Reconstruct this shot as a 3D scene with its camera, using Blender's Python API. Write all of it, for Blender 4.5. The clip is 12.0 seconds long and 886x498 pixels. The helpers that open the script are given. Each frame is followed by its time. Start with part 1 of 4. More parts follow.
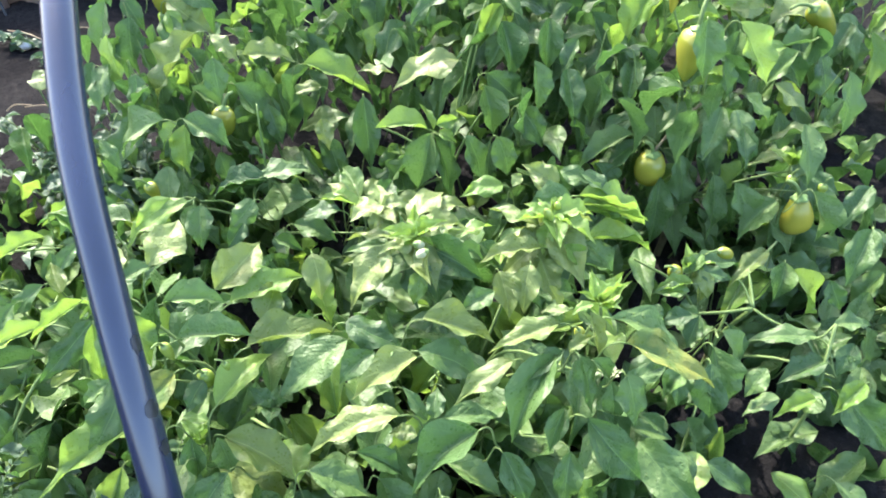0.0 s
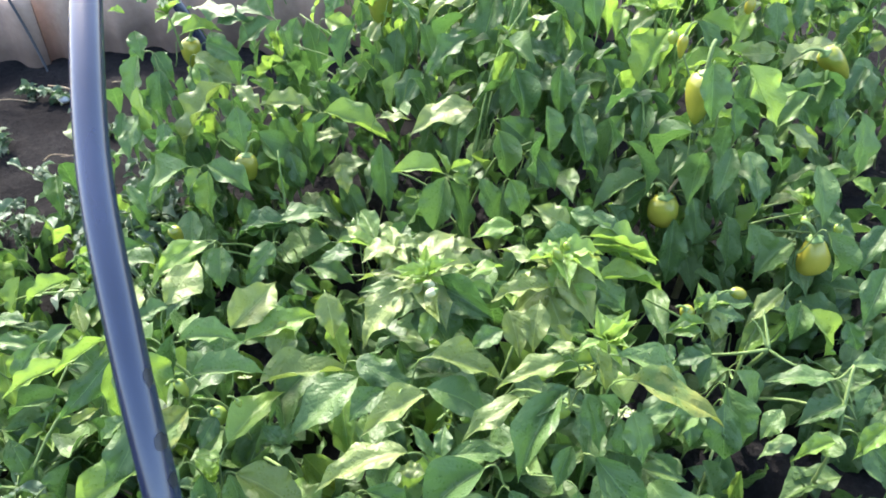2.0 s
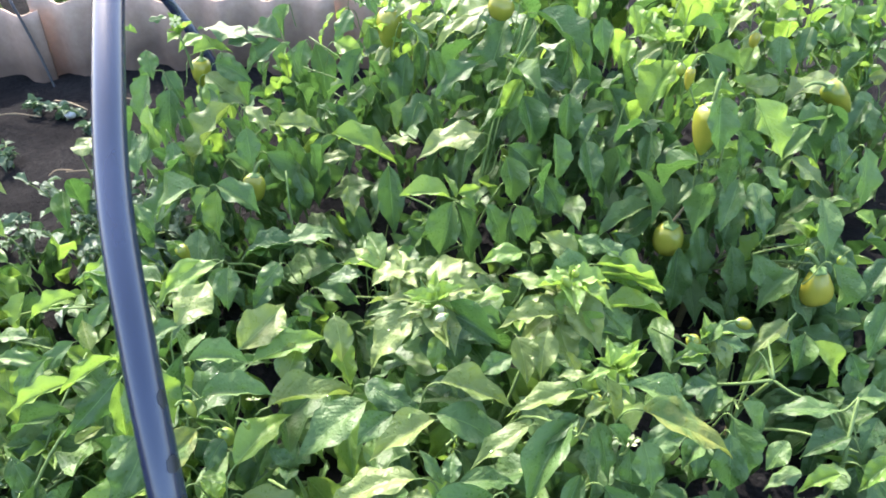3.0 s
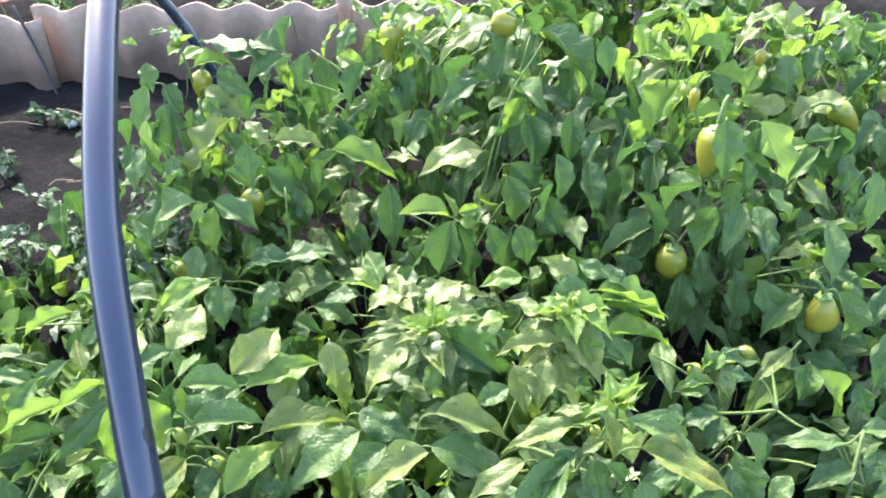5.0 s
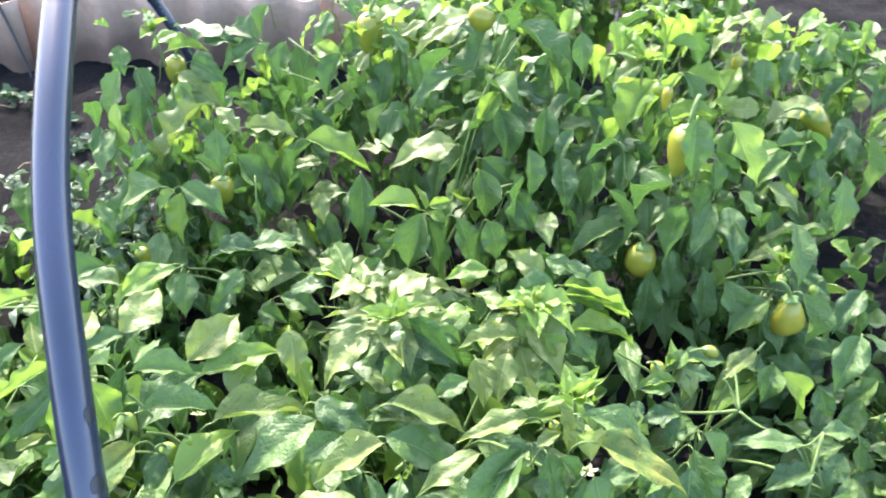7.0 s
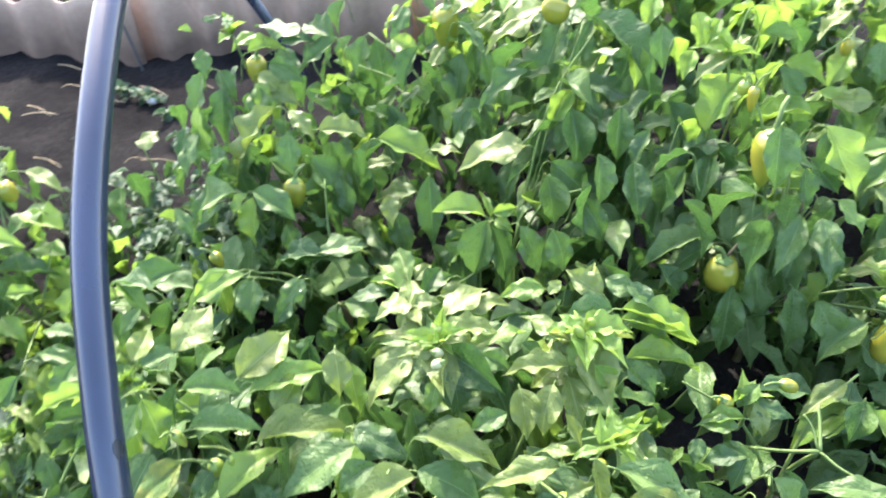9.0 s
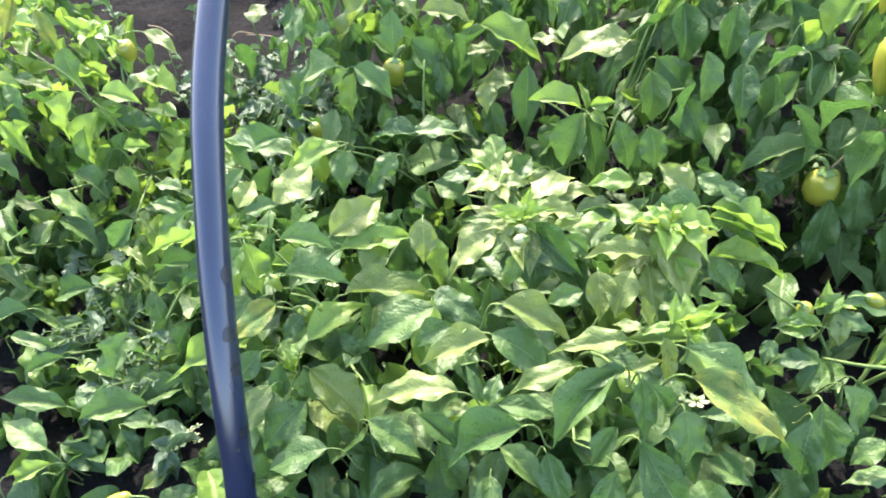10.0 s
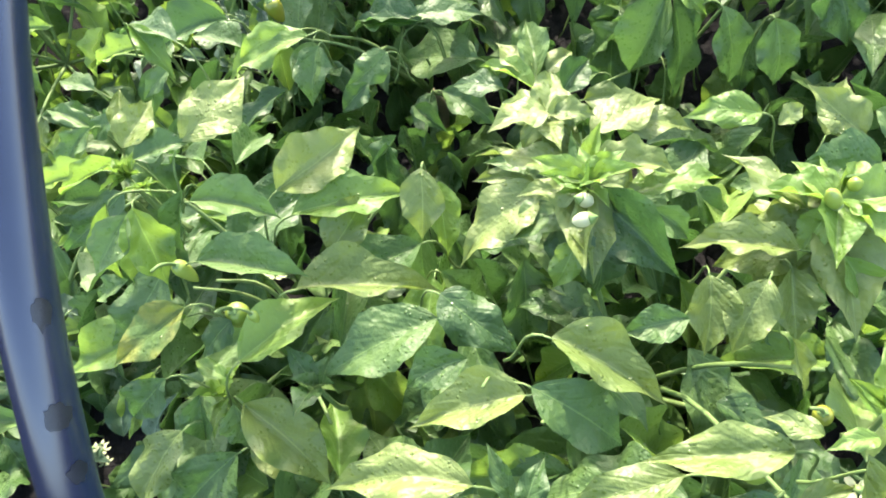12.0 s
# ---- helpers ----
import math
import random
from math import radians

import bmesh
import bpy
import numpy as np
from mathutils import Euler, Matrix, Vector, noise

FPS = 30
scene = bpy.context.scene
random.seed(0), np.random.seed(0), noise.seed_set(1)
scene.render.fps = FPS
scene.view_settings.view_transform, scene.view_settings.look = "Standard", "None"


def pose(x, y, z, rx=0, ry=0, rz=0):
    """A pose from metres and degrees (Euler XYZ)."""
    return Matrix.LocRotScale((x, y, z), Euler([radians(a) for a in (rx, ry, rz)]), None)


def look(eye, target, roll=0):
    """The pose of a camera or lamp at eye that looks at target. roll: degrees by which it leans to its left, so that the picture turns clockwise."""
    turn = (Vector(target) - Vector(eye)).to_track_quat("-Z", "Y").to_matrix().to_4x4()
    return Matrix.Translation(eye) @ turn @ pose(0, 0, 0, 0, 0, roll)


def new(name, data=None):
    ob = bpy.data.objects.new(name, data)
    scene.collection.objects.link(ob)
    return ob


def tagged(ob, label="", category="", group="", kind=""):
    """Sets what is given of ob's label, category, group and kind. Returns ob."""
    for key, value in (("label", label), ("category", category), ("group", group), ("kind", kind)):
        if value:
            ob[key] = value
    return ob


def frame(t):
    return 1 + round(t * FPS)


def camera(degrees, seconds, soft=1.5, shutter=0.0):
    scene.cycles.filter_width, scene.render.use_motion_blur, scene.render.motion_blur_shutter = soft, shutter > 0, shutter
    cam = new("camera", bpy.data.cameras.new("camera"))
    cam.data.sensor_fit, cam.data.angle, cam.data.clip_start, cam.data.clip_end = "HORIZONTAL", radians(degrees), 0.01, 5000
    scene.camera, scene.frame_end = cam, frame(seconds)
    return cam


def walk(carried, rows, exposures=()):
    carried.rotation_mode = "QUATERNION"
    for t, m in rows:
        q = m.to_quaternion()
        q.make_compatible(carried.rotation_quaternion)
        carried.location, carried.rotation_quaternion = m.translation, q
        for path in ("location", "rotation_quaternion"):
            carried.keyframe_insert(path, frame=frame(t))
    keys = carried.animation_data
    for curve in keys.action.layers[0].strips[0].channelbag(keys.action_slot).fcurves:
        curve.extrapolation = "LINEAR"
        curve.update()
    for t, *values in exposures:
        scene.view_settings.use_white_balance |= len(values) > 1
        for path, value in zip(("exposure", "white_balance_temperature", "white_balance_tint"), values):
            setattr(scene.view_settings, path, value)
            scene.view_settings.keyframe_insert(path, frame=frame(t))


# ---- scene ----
cam = camera(64.0, 12.0, soft=1.8, shutter=0.3)
PATH = [
    (0, (0.0, 0.0, 0.97), (0.0, 1.439, -0.419), 0.0),
    (0.5, (-0.002, -0.002, 0.97), (-0.032, 1.484, -0.368), 0.8),
    (1, (0.014, 0.008, 0.963), (-0.038, 1.511, -0.356), 0.1),
    (1.5, (0.017, -0.006, 0.963), (-0.038, 1.49, -0.363), -0.3),
    (2, (0.023, -0.018, 0.971), (-0.057, 1.512, -0.315), -2.1),
    (2.5, (0.008, -0.02, 0.98), (-0.073, 1.528, -0.284), -1.2),
    (3, (0.004, -0.019, 0.981), (-0.062, 1.546, -0.262), -0.6),
    (3.5, (0.006, -0.017, 0.979), (-0.054, 1.563, -0.245), -0.2),
    (3.7, (0.007, -0.014, 0.984), (-0.05, 1.569, -0.237), -0.3),
    (5.3, (0.016, 0.016, 0.993), (-0.066, 1.579, -0.251), -0.3),
    (5.5, (0.023, 0.018, 0.98), (-0.049, 1.577, -0.271), -0.3),
    (6, (0.04, 0.006, 0.987), (-0.001, 1.563, -0.268), -2.7),
    (6.5, (0.04, 0.004, 0.989), (0.025, 1.566, -0.261), -1.8),
    (7, (0.038, 0.012, 0.976), (0.001, 1.587, -0.256), 2.3),
    (7.2, (0.024, 0.017, 0.973), (-0.069, 1.583, -0.267), 2.7),
    (8.8, (0.066, 0.085, 1.0), (-0.145, 1.611, -0.275), -4.4),
    (9, (0.117, 0.09, 1.007), (-0.24, 1.567, -0.293), -4.9),
    (9.5, (0.167, 0.084, 1.006), (-0.404, 1.409, -0.379), -10.9),
    (10, (0.12, 0.04, 0.992), (-0.426, 1.291, -0.47), -6.2),
    (10.5, (0.115, 0.076, 0.973), (-0.392, 1.36, -0.474), -4.5),
    (10.7, (0.103, 0.12, 0.948), (-0.374, 1.339, -0.564), -3.4),
    (10.8, (0.084, 0.144, 0.936), (-0.367, 1.3, -0.633), -3.3),
    (11, (0.051, 0.189, 0.878), (-0.38, 1.268, -0.75), -1.2),
    (11.5, (-0.009, 0.284, 0.809), (-0.457, 1.258, -0.879), -3.6),
    (12, (0.01, 0.309, 0.793), (-0.48, 1.285, -0.883), -7.4),
]
EXPOSURES = [(0.0, 2.75, 6500, 11), (1.5, 2.60, 6500, 11), (2.5, 2.59, 6500, 12), (3.7, 2.63, 6500, 12), (5.5, 2.76, 6500, 13), (6.5, 2.87, 6500, 13), (7.2, 2.87, 6500, 13), (9.5, 2.86, 6750, 12), (10.5, 2.73, 6850, 11), (12.0, 2.68, 6950, 10)]
walk(cam, [(t, look(eye, target, roll)) for t, eye, target, roll in PATH], EXPOSURES)

# ---- light: clear sky, sun ahead beyond the bed ----
SUN_AZ, SUN_EL = 28.0, 43.0      # degrees left of +y, degrees up
sun_dir = Vector((-math.sin(radians(SUN_AZ)) * math.cos(radians(SUN_EL)), math.cos(radians(SUN_AZ)) * math.cos(radians(SUN_EL)), math.sin(radians(SUN_EL))))
world = bpy.data.worlds.new("sky")
scene.world = world
world.use_nodes = True
wn = world.node_tree
sky = wn.nodes.new("ShaderNodeTexSky")
sky.sky_type, sky.sun_disc = "NISHITA", False
sky.air_density, sky.dust_density = 1.0, 3.0
sky.sun_elevation, sky.sun_rotation = radians(SUN_EL), radians(-SUN_AZ)
wn.nodes["Background"].inputs["Strength"].default_value = 0.15
wn.links.new(sky.outputs["Color"], wn.nodes["Background"].inputs["Color"])
sun = new("sun", bpy.data.lights.new("sun", "SUN"))
sun.data.energy, sun.data.angle, sun.data.color = 2.0, radians(0.5), (1.0, 0.94, 0.84)
sun.matrix_world = look((0, 0, 6), Vector((0, 0, 6)) - sun_dir)


# ---- materials ----
def material(name, rough=0.5, metal=0.0, spec=0.5):
    m = bpy.data.materials.new(name)
    m.use_nodes = True
    nt = m.node_tree
    b = nt.nodes["Principled BSDF"]
    b.inputs["Roughness"].default_value, b.inputs["Metallic"].default_value = rough, metal
    b.inputs["Specular IOR Level"].default_value = spec
    return m, nt, b


def node(nt, kind, **values):
    n = nt.nodes.new(kind)
    for key, v in values.items():
        if key in n.inputs:
            n.inputs[key].default_value = v
    return n


def maths(nt, op, a, b=None):
    n = nt.nodes.new("ShaderNodeMath")
    n.operation = op
    for i, v in enumerate((a, b)):
        if v is None:
            continue
        if isinstance(v, (int, float)):
            n.inputs[i].default_value = v
        else:
            nt.links.new(v, n.inputs[i])
    return n.outputs[0]


def ramp(nt, fac, stops):
    n = nt.nodes.new("ShaderNodeValToRGB")
    els = n.color_ramp.elements
    while len(els) < len(stops):
        els.new(0.5)
    for e, (p, c) in zip(els, stops):
        e.position, e.color = p, (*c, 1)
    nt.links.new(fac, n.inputs[0])
    return n.outputs[0]


def mixed(nt, fac, a, b, blend="MIX"):
    n = nt.nodes.new("ShaderNodeMix")
    n.data_type, n.blend_type = "RGBA", blend
    for sock, v in ((n.inputs[0], fac), (n.inputs[6], a), (n.inputs[7], b)):
        if isinstance(v, (int, float)):
            sock.default_value = v
        elif isinstance(v, tuple):
            sock.default_value = (*v, 1)
        else:
            nt.links.new(v, sock)
    return n.outputs[2]


def noise_out(nt, coord, scale, detail=3.0, rough=0.55):
    n = node(nt, "ShaderNodeTexNoise", Scale=scale, Detail=detail, Roughness=rough)
    nt.links.new(coord, n.inputs["Vector"])
    return n.outputs["Fac"]


def bumped(nt, b, height, strength, distance):
    n = node(nt, "ShaderNodeBump", Strength=strength, Distance=distance)
    nt.links.new(height, n.inputs["Height"])
    nt.links.new(n.outputs[0], b.inputs["Normal"])
    return n


def leaf_material(name, dark, mid, light, through_colour, yellow=0.0, gloss=0.40, spec=0.45, clear=0.30):
    """Pepper leaf: glossy cuticle, pale veins, puckered blade, drops of water, light passing through."""
    m, nt, b = material(name, 0.45, spec=spec)
    geo, info = nt.nodes.new("ShaderNodeNewGeometry"), nt.nodes.new("ShaderNodeObjectInfo")
    uv = nt.nodes.new("ShaderNodeUVMap")
    sep = nt.nodes.new("ShaderNodeSeparateXYZ")
    nt.links.new(uv.outputs[0], sep.inputs[0])
    u, v = sep.outputs[0], maths(nt, "ABSOLUTE", maths(nt, "SUBTRACT", sep.outputs[1], 0.5))
    pos = geo.outputs["Position"]
    blotch = noise_out(nt, pos, 28.0, 4.0)
    tone = maths(nt, "ADD", maths(nt, "MULTIPLY", info.outputs["Random"], 0.6), maths(nt, "MULTIPLY", blotch, 0.5))
    colour = ramp(nt, tone, [(0.1, dark), (0.5, mid), (0.95, light)])
    rib = maths(nt, "LESS_THAN", v, 0.014)
    wave = maths(nt, "SINE", maths(nt, "MULTIPLY", maths(nt, "SUBTRACT", u, maths(nt, "MULTIPLY", v, 0.75)), 34.0))
    vein = maths(nt, "POWER", maths(nt, "MAXIMUM", wave, 0.0), 12.0)
    furrow = maths(nt, "POWER", maths(nt, "MAXIMUM", wave, 0.0), 2.5)
    colour = mixed(nt, maths(nt, "MULTIPLY", vein, 0.16), colour, light)
    colour = mixed(nt, maths(nt, "MULTIPLY", rib, 0.6), colour, tuple(min(1, c * 1.5) for c in light))
    if yellow:
        patch = ramp(nt, noise_out(nt, pos, 38.0, 3.0), [(0.42, (0, 0, 0)), (0.6, (1, 1, 1))])
        colour = mixed(nt, maths(nt, "MULTIPLY", patch, yellow), colour, (0.32, 0.29, 0.05))
    fleck = node(nt, "ShaderNodeTexVoronoi", Scale=190.0)
    nt.links.new(pos, fleck.inputs["Vector"])
    wet = maths(nt, "GREATER_THAN", noise_out(nt, pos, 30.0, 2.0), 0.50)
    away = maths(nt, "MULTIPLY", fleck.outputs["Distance"], fleck.outputs["Distance"])
    dome = maths(nt, "MULTIPLY", maths(nt, "MAXIMUM", maths(nt, "SUBTRACT", 0.075, away), 0.0), wet)
    drop = maths(nt, "GREATER_THAN", dome, 0.001)
    nt.links.new(colour, b.inputs["Base Color"])
    rough = maths(nt, "SUBTRACT", maths(nt, "ADD", gloss, maths(nt, "MULTIPLY", noise_out(nt, pos, 60.0), 0.22)), maths(nt, "MULTIPLY", drop, 0.36))
    nt.links.new(rough, b.inputs["Roughness"])
    height = maths(nt, "ADD", maths(nt, "MULTIPLY", furrow, -0.10), maths(nt, "MULTIPLY", noise_out(nt, pos, 80.0, 2.0), 1.3))
    height = maths(nt, "ADD", maths(nt, "SUBTRACT", height, maths(nt, "MULTIPLY", rib, 0.12)), maths(nt, "MULTIPLY", dome, 5.0))
    height = maths(nt, "ADD", height, maths(nt, "MULTIPLY", noise_out(nt, pos, 210.0, 2.0), 0.50))
    bumped(nt, b, height, 0.7, 0.0034)
    tr = node(nt, "ShaderNodeBsdfTranslucent")
    nt.links.new(mixed(nt, 0.5, colour, through_colour, "MIX"), tr.inputs["Color"])
    mix = node(nt, "ShaderNodeMixShader", Fac=clear)
    nt.links.new(b.outputs[0], mix.inputs[1])
    nt.links.new(tr.outputs[0], mix.inputs[2])
    nt.links.new(mix.outputs[0], nt.nodes["Material Output"].inputs["Surface"])
    return m


def plain_material(name, low, high, scale, rough, bump=0.3, depth=0.001, spec=0.5, through_mix=0.0):
    m, nt, b = material(name, rough, spec=spec)
    co, info = nt.nodes.new("ShaderNodeTexCoord"), nt.nodes.new("ShaderNodeObjectInfo")
    fac = noise_out(nt, co.outputs["Object"], scale, 4.0)
    tone = maths(nt, "ADD", maths(nt, "MULTIPLY", fac, 0.85), maths(nt, "MULTIPLY", info.outputs["Random"], 0.2))
    nt.links.new(ramp(nt, tone, [(0.3, low), (0.75, high)]), b.inputs["Base Color"])
    bumped(nt, b, noise_out(nt, co.outputs["Object"], scale * 4, 3.0), bump, depth)
    if through_mix:
        tr = node(nt, "ShaderNodeBsdfTranslucent", Color=(*high, 1))
        mix = node(nt, "ShaderNodeMixShader", Fac=through_mix)
        nt.links.new(b.outputs[0], mix.inputs[1])
        nt.links.new(tr.outputs[0], mix.inputs[2])
        nt.links.new(mix.outputs[0], nt.nodes["Material Output"].inputs["Surface"])
    return m


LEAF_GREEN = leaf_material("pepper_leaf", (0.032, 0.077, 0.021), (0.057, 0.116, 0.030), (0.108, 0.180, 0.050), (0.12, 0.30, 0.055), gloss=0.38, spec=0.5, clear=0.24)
# lime of young shoots; on older leaves the glow of backlight, mixed into the colour
LEAF_LIME = leaf_material("young_backlit_leaf", (0.085, 0.17, 0.030), (0.130, 0.235, 0.045), (0.21, 0.32, 0.075), (0.32, 0.52, 0.06), gloss=0.34, spec=0.6, clear=0.40)
# lighter copy of the pepper leaf: the sun's sheen is put into its colour
LEAF_SUNLIT = leaf_material("sunlit_leaf", (0.082, 0.130, 0.029), (0.128, 0.184, 0.045), (0.190, 0.246, 0.070), (0.27, 0.39, 0.06), gloss=0.37, spec=0.58)
LEAF_YELLOW = leaf_material("yellowing_leaf", (0.048, 0.104, 0.021), (0.072, 0.136, 0.029), (0.115, 0.175, 0.042), (0.24, 0.32, 0.05), 0.45)
LEAF_WEED = leaf_material("weed_leaf", (0.036, 0.074, 0.042), (0.062, 0.112, 0.062), (0.110, 0.168, 0.100), (0.12, 0.24, 0.08), gloss=0.40, spec=0.5, clear=0.2)
STEM = plain_material("green_stem", (0.09, 0.15, 0.04), (0.17, 0.24, 0.085), 40.0, 0.6, spec=0.25)
WOODY = plain_material("woody_stem", (0.09, 0.07, 0.04), (0.21, 0.18, 0.09), 30.0, 0.7)
FRUIT = plain_material("ripening_pepper", (0.16, 0.215, 0.026), (0.37, 0.33, 0.045), 16.0, 0.24, 0.12, 0.002, 0.6, 0.12)
FRUIT_GREEN = plain_material("green_pepper", (0.17, 0.27, 0.04), (0.34, 0.41, 0.08), 12.0, 0.24, 0.12, 0.002, 0.6, 0.12)
CALYX = plain_material("pepper_calyx", (0.10, 0.18, 0.04), (0.19, 0.28, 0.08), 30.0, 0.5)
PETAL = plain_material("white_petal", (0.38, 0.42, 0.22), (0.54, 0.57, 0.36), 60.0, 0.55, through_mix=0.35)
PIPE = plain_material("black_plastic_pipe", (0.008, 0.014, 0.036), (0.014, 0.023, 0.056), 14.0, 0.25, 0.15, 0.0006, 1.0)

SCUFF = plain_material("pipe_scuff", (0.008, 0.010, 0.018), (0.016, 0.019, 0.030), 160.0, 0.36, spec=0.7)


def soil_material():
    m, nt, b = material("dark_soil", 1.0, spec=0.02)
    geo = nt.nodes.new("ShaderNodeNewGeometry")
    pos = geo.outputs["Position"]
    big, fine = noise_out(nt, pos, 3.2, 3.0), noise_out(nt, pos, 70.0, 5.0, 0.7)
    tone = maths(nt, "ADD", maths(nt, "MULTIPLY", big, 0.55), maths(nt, "MULTIPLY", fine, 0.45))
    nt.links.new(ramp(nt, tone, [(0.34, (0.009, 0.0088, 0.0095)), (0.52, (0.017, 0.0165, 0.0172)), (0.7, (0.038, 0.036, 0.035))]), b.inputs["Base Color"])
    bumped(nt, b, maths(nt, "ADD", fine, noise_out(nt, pos, 22.0, 4.0)), 0.9, 0.012)
    return m


SOIL = soil_material()


def slate_material():
    """Weathered asbestos-cement: pinkish beige, dirty towards the buried edge."""
    m, nt, b = material("weathered_slate", 0.85, spec=0.3)
    co = nt.nodes.new("ShaderNodeTexCoord")
    ob = co.outputs["Object"]
    sep = nt.nodes.new("ShaderNodeSeparateXYZ")
    nt.links.new(ob, sep.inputs[0])
    fine, big = noise_out(nt, ob, 45.0, 5.0, 0.7), noise_out(nt, ob, 5.0, 3.0)
    tone = maths(nt, "ADD", maths(nt, "MULTIPLY", fine, 0.4), maths(nt, "MULTIPLY", big, 0.6))
    colour = ramp(nt, tone, [(0.3, (0.31, 0.205, 0.155)), (0.55, (0.46, 0.325, 0.25)), (0.75, (0.56, 0.42, 0.34))])
    level = maths(nt, "SUBTRACT", sep.outputs[2], maths(nt, "MULTIPLY", maths(nt, "SUBTRACT", big, 0.5), 0.28))
    splash = ramp(nt, level, [(0.03, (1, 1, 1)), (0.19, (0, 0, 0))])
    nt.links.new(mixed(nt, maths(nt, "MULTIPLY", splash, 0.8), colour, (0.075, 0.047, 0.034)), b.inputs["Base Color"])
    bumped(nt, b, fine, 0.4, 0.003)
    return m


SLATE = slate_material()


# ---- building helpers ----
def mesh_from(name, verts, faces, mats, uvs=None, face_mats=None, smooth=True):
    me = bpy.data.meshes.new(name)
    me.from_pydata([tuple(v) for v in verts], [], faces)
    for mt in mats:
        me.materials.append(mt)
    if uvs is not None:
        layer = me.uv_layers.new(name="UVMap")
        idx = np.zeros(len(me.loops), dtype=np.int32)
        me.loops.foreach_get("vertex_index", idx)
        layer.data.foreach_set("uv", np.asarray(uvs, dtype=np.float32)[idx].ravel())
    if smooth:
        me.polygons.foreach_set("use_smooth", [True] * len(me.polygons))
    if face_mats is not None:
        me.polygons.foreach_set("material_index", face_mats)
    me.update()
    return me


def tube_into(verts, faces, points, radii, sides=7):
    """Adds a tube along points to the vertex and face lists."""
    pts = [Vector(p) for p in points]
    n, start = len(pts), len(verts)
    ref = Vector((0.31, 0.17, 0.93))
    for i, p in enumerate(pts):
        d = (pts[min(i + 1, n - 1)] - pts[max(i - 1, 0)]).normalized()
        a = d.cross(ref)
        a = (a if a.length > 0.05 else d.cross(Vector((1, 0, 0)))).normalized()
        c = d.cross(a)
        for k in range(sides):
            w = 2 * math.pi * k / sides
            verts.append(p + (a * math.cos(w) + c * math.sin(w)) * radii[i])
    for i in range(n - 1):
        for k in range(sides):
            k2 = (k + 1) % sides
            faces.append((start + i * sides + k, start + i * sides + k2, start + (i + 1) * sides + k2, start + (i + 1) * sides + k))
    faces.append(tuple(start + k for k in reversed(range(sides))))
    faces.append(tuple(start + (n - 1) * sides + k for k in range(sides)))


def smooth_path(points, steps=5):
    """Catmull-Rom through the points."""
    p = [Vector(q) for q in points]
    p = [2 * p[0] - p[1]] + p + [2 * p[-1] - p[-2]]
    out = []
    for i in range(1, len(p) - 2):
        for s in range(steps):
            t = s / steps
            out.append(0.5 * (2 * p[i] + (p[i + 1] - p[i - 1]) * t + (2 * p[i - 1] - 5 * p[i] + 4 * p[i + 1] - p[i + 2]) * t * t + (3 * p[i] - p[i - 1] - 3 * p[i + 1] + p[i + 2]) * t ** 3))
    return out + [p[-2]]


def part(name, me, parent, m=None, label=""):
    ob = new(name, me)
    ob.parent = parent
    if m is not None:
        ob.matrix_basis = m
    if label:
        ob["label"] = label
    return ob


def thing(name, label, category, group="", x=0.0, y=0.0, z=0.0):
    ob = new(name)
    ob.empty_display_size = 0.05
    ob.location = (x, y, z)
    return tagged(ob, label, category, group)


# ---- ground: one sheet, fine near the bed ----
def build_ground():
    fine = np.arange(-2.6, 2.6, 0.028)
    far = np.array([3, 3.6, 4.6, 6, 9, 14, 24, 45, 90, 200, 600])
    xs = np.concatenate([-far[::-1], fine, far])
    ys = np.concatenate([-far[::-1] + 1.2, fine + 1.2, far + 1.2])
    verts = []
    for y in ys:
        for x in xs:
            z = 0.0
            if abs(x) < 3 and abs(y - 1.2) < 3:
                z = 0.030 * noise.noise((x * 2.1, y * 2.1, 0.3)) + 0.018 * noise.noise((x * 8, y * 8, 1.7)) + 0.012 * noise.noise((x * 23, y * 23, 4.1))
            verts.append((x, y, z))
    w = len(xs)
    faces = [(j * w + i, j * w + i + 1, (j + 1) * w + i + 1, (j + 1) * w + i) for j in range(len(ys) - 1) for i in range(w - 1)]
    return tagged(new("ground", mesh_from("ground", verts, faces, [SOIL])), "dark moist crumbly garden soil with small clods", "soil", kind="structure")


ground = build_ground()


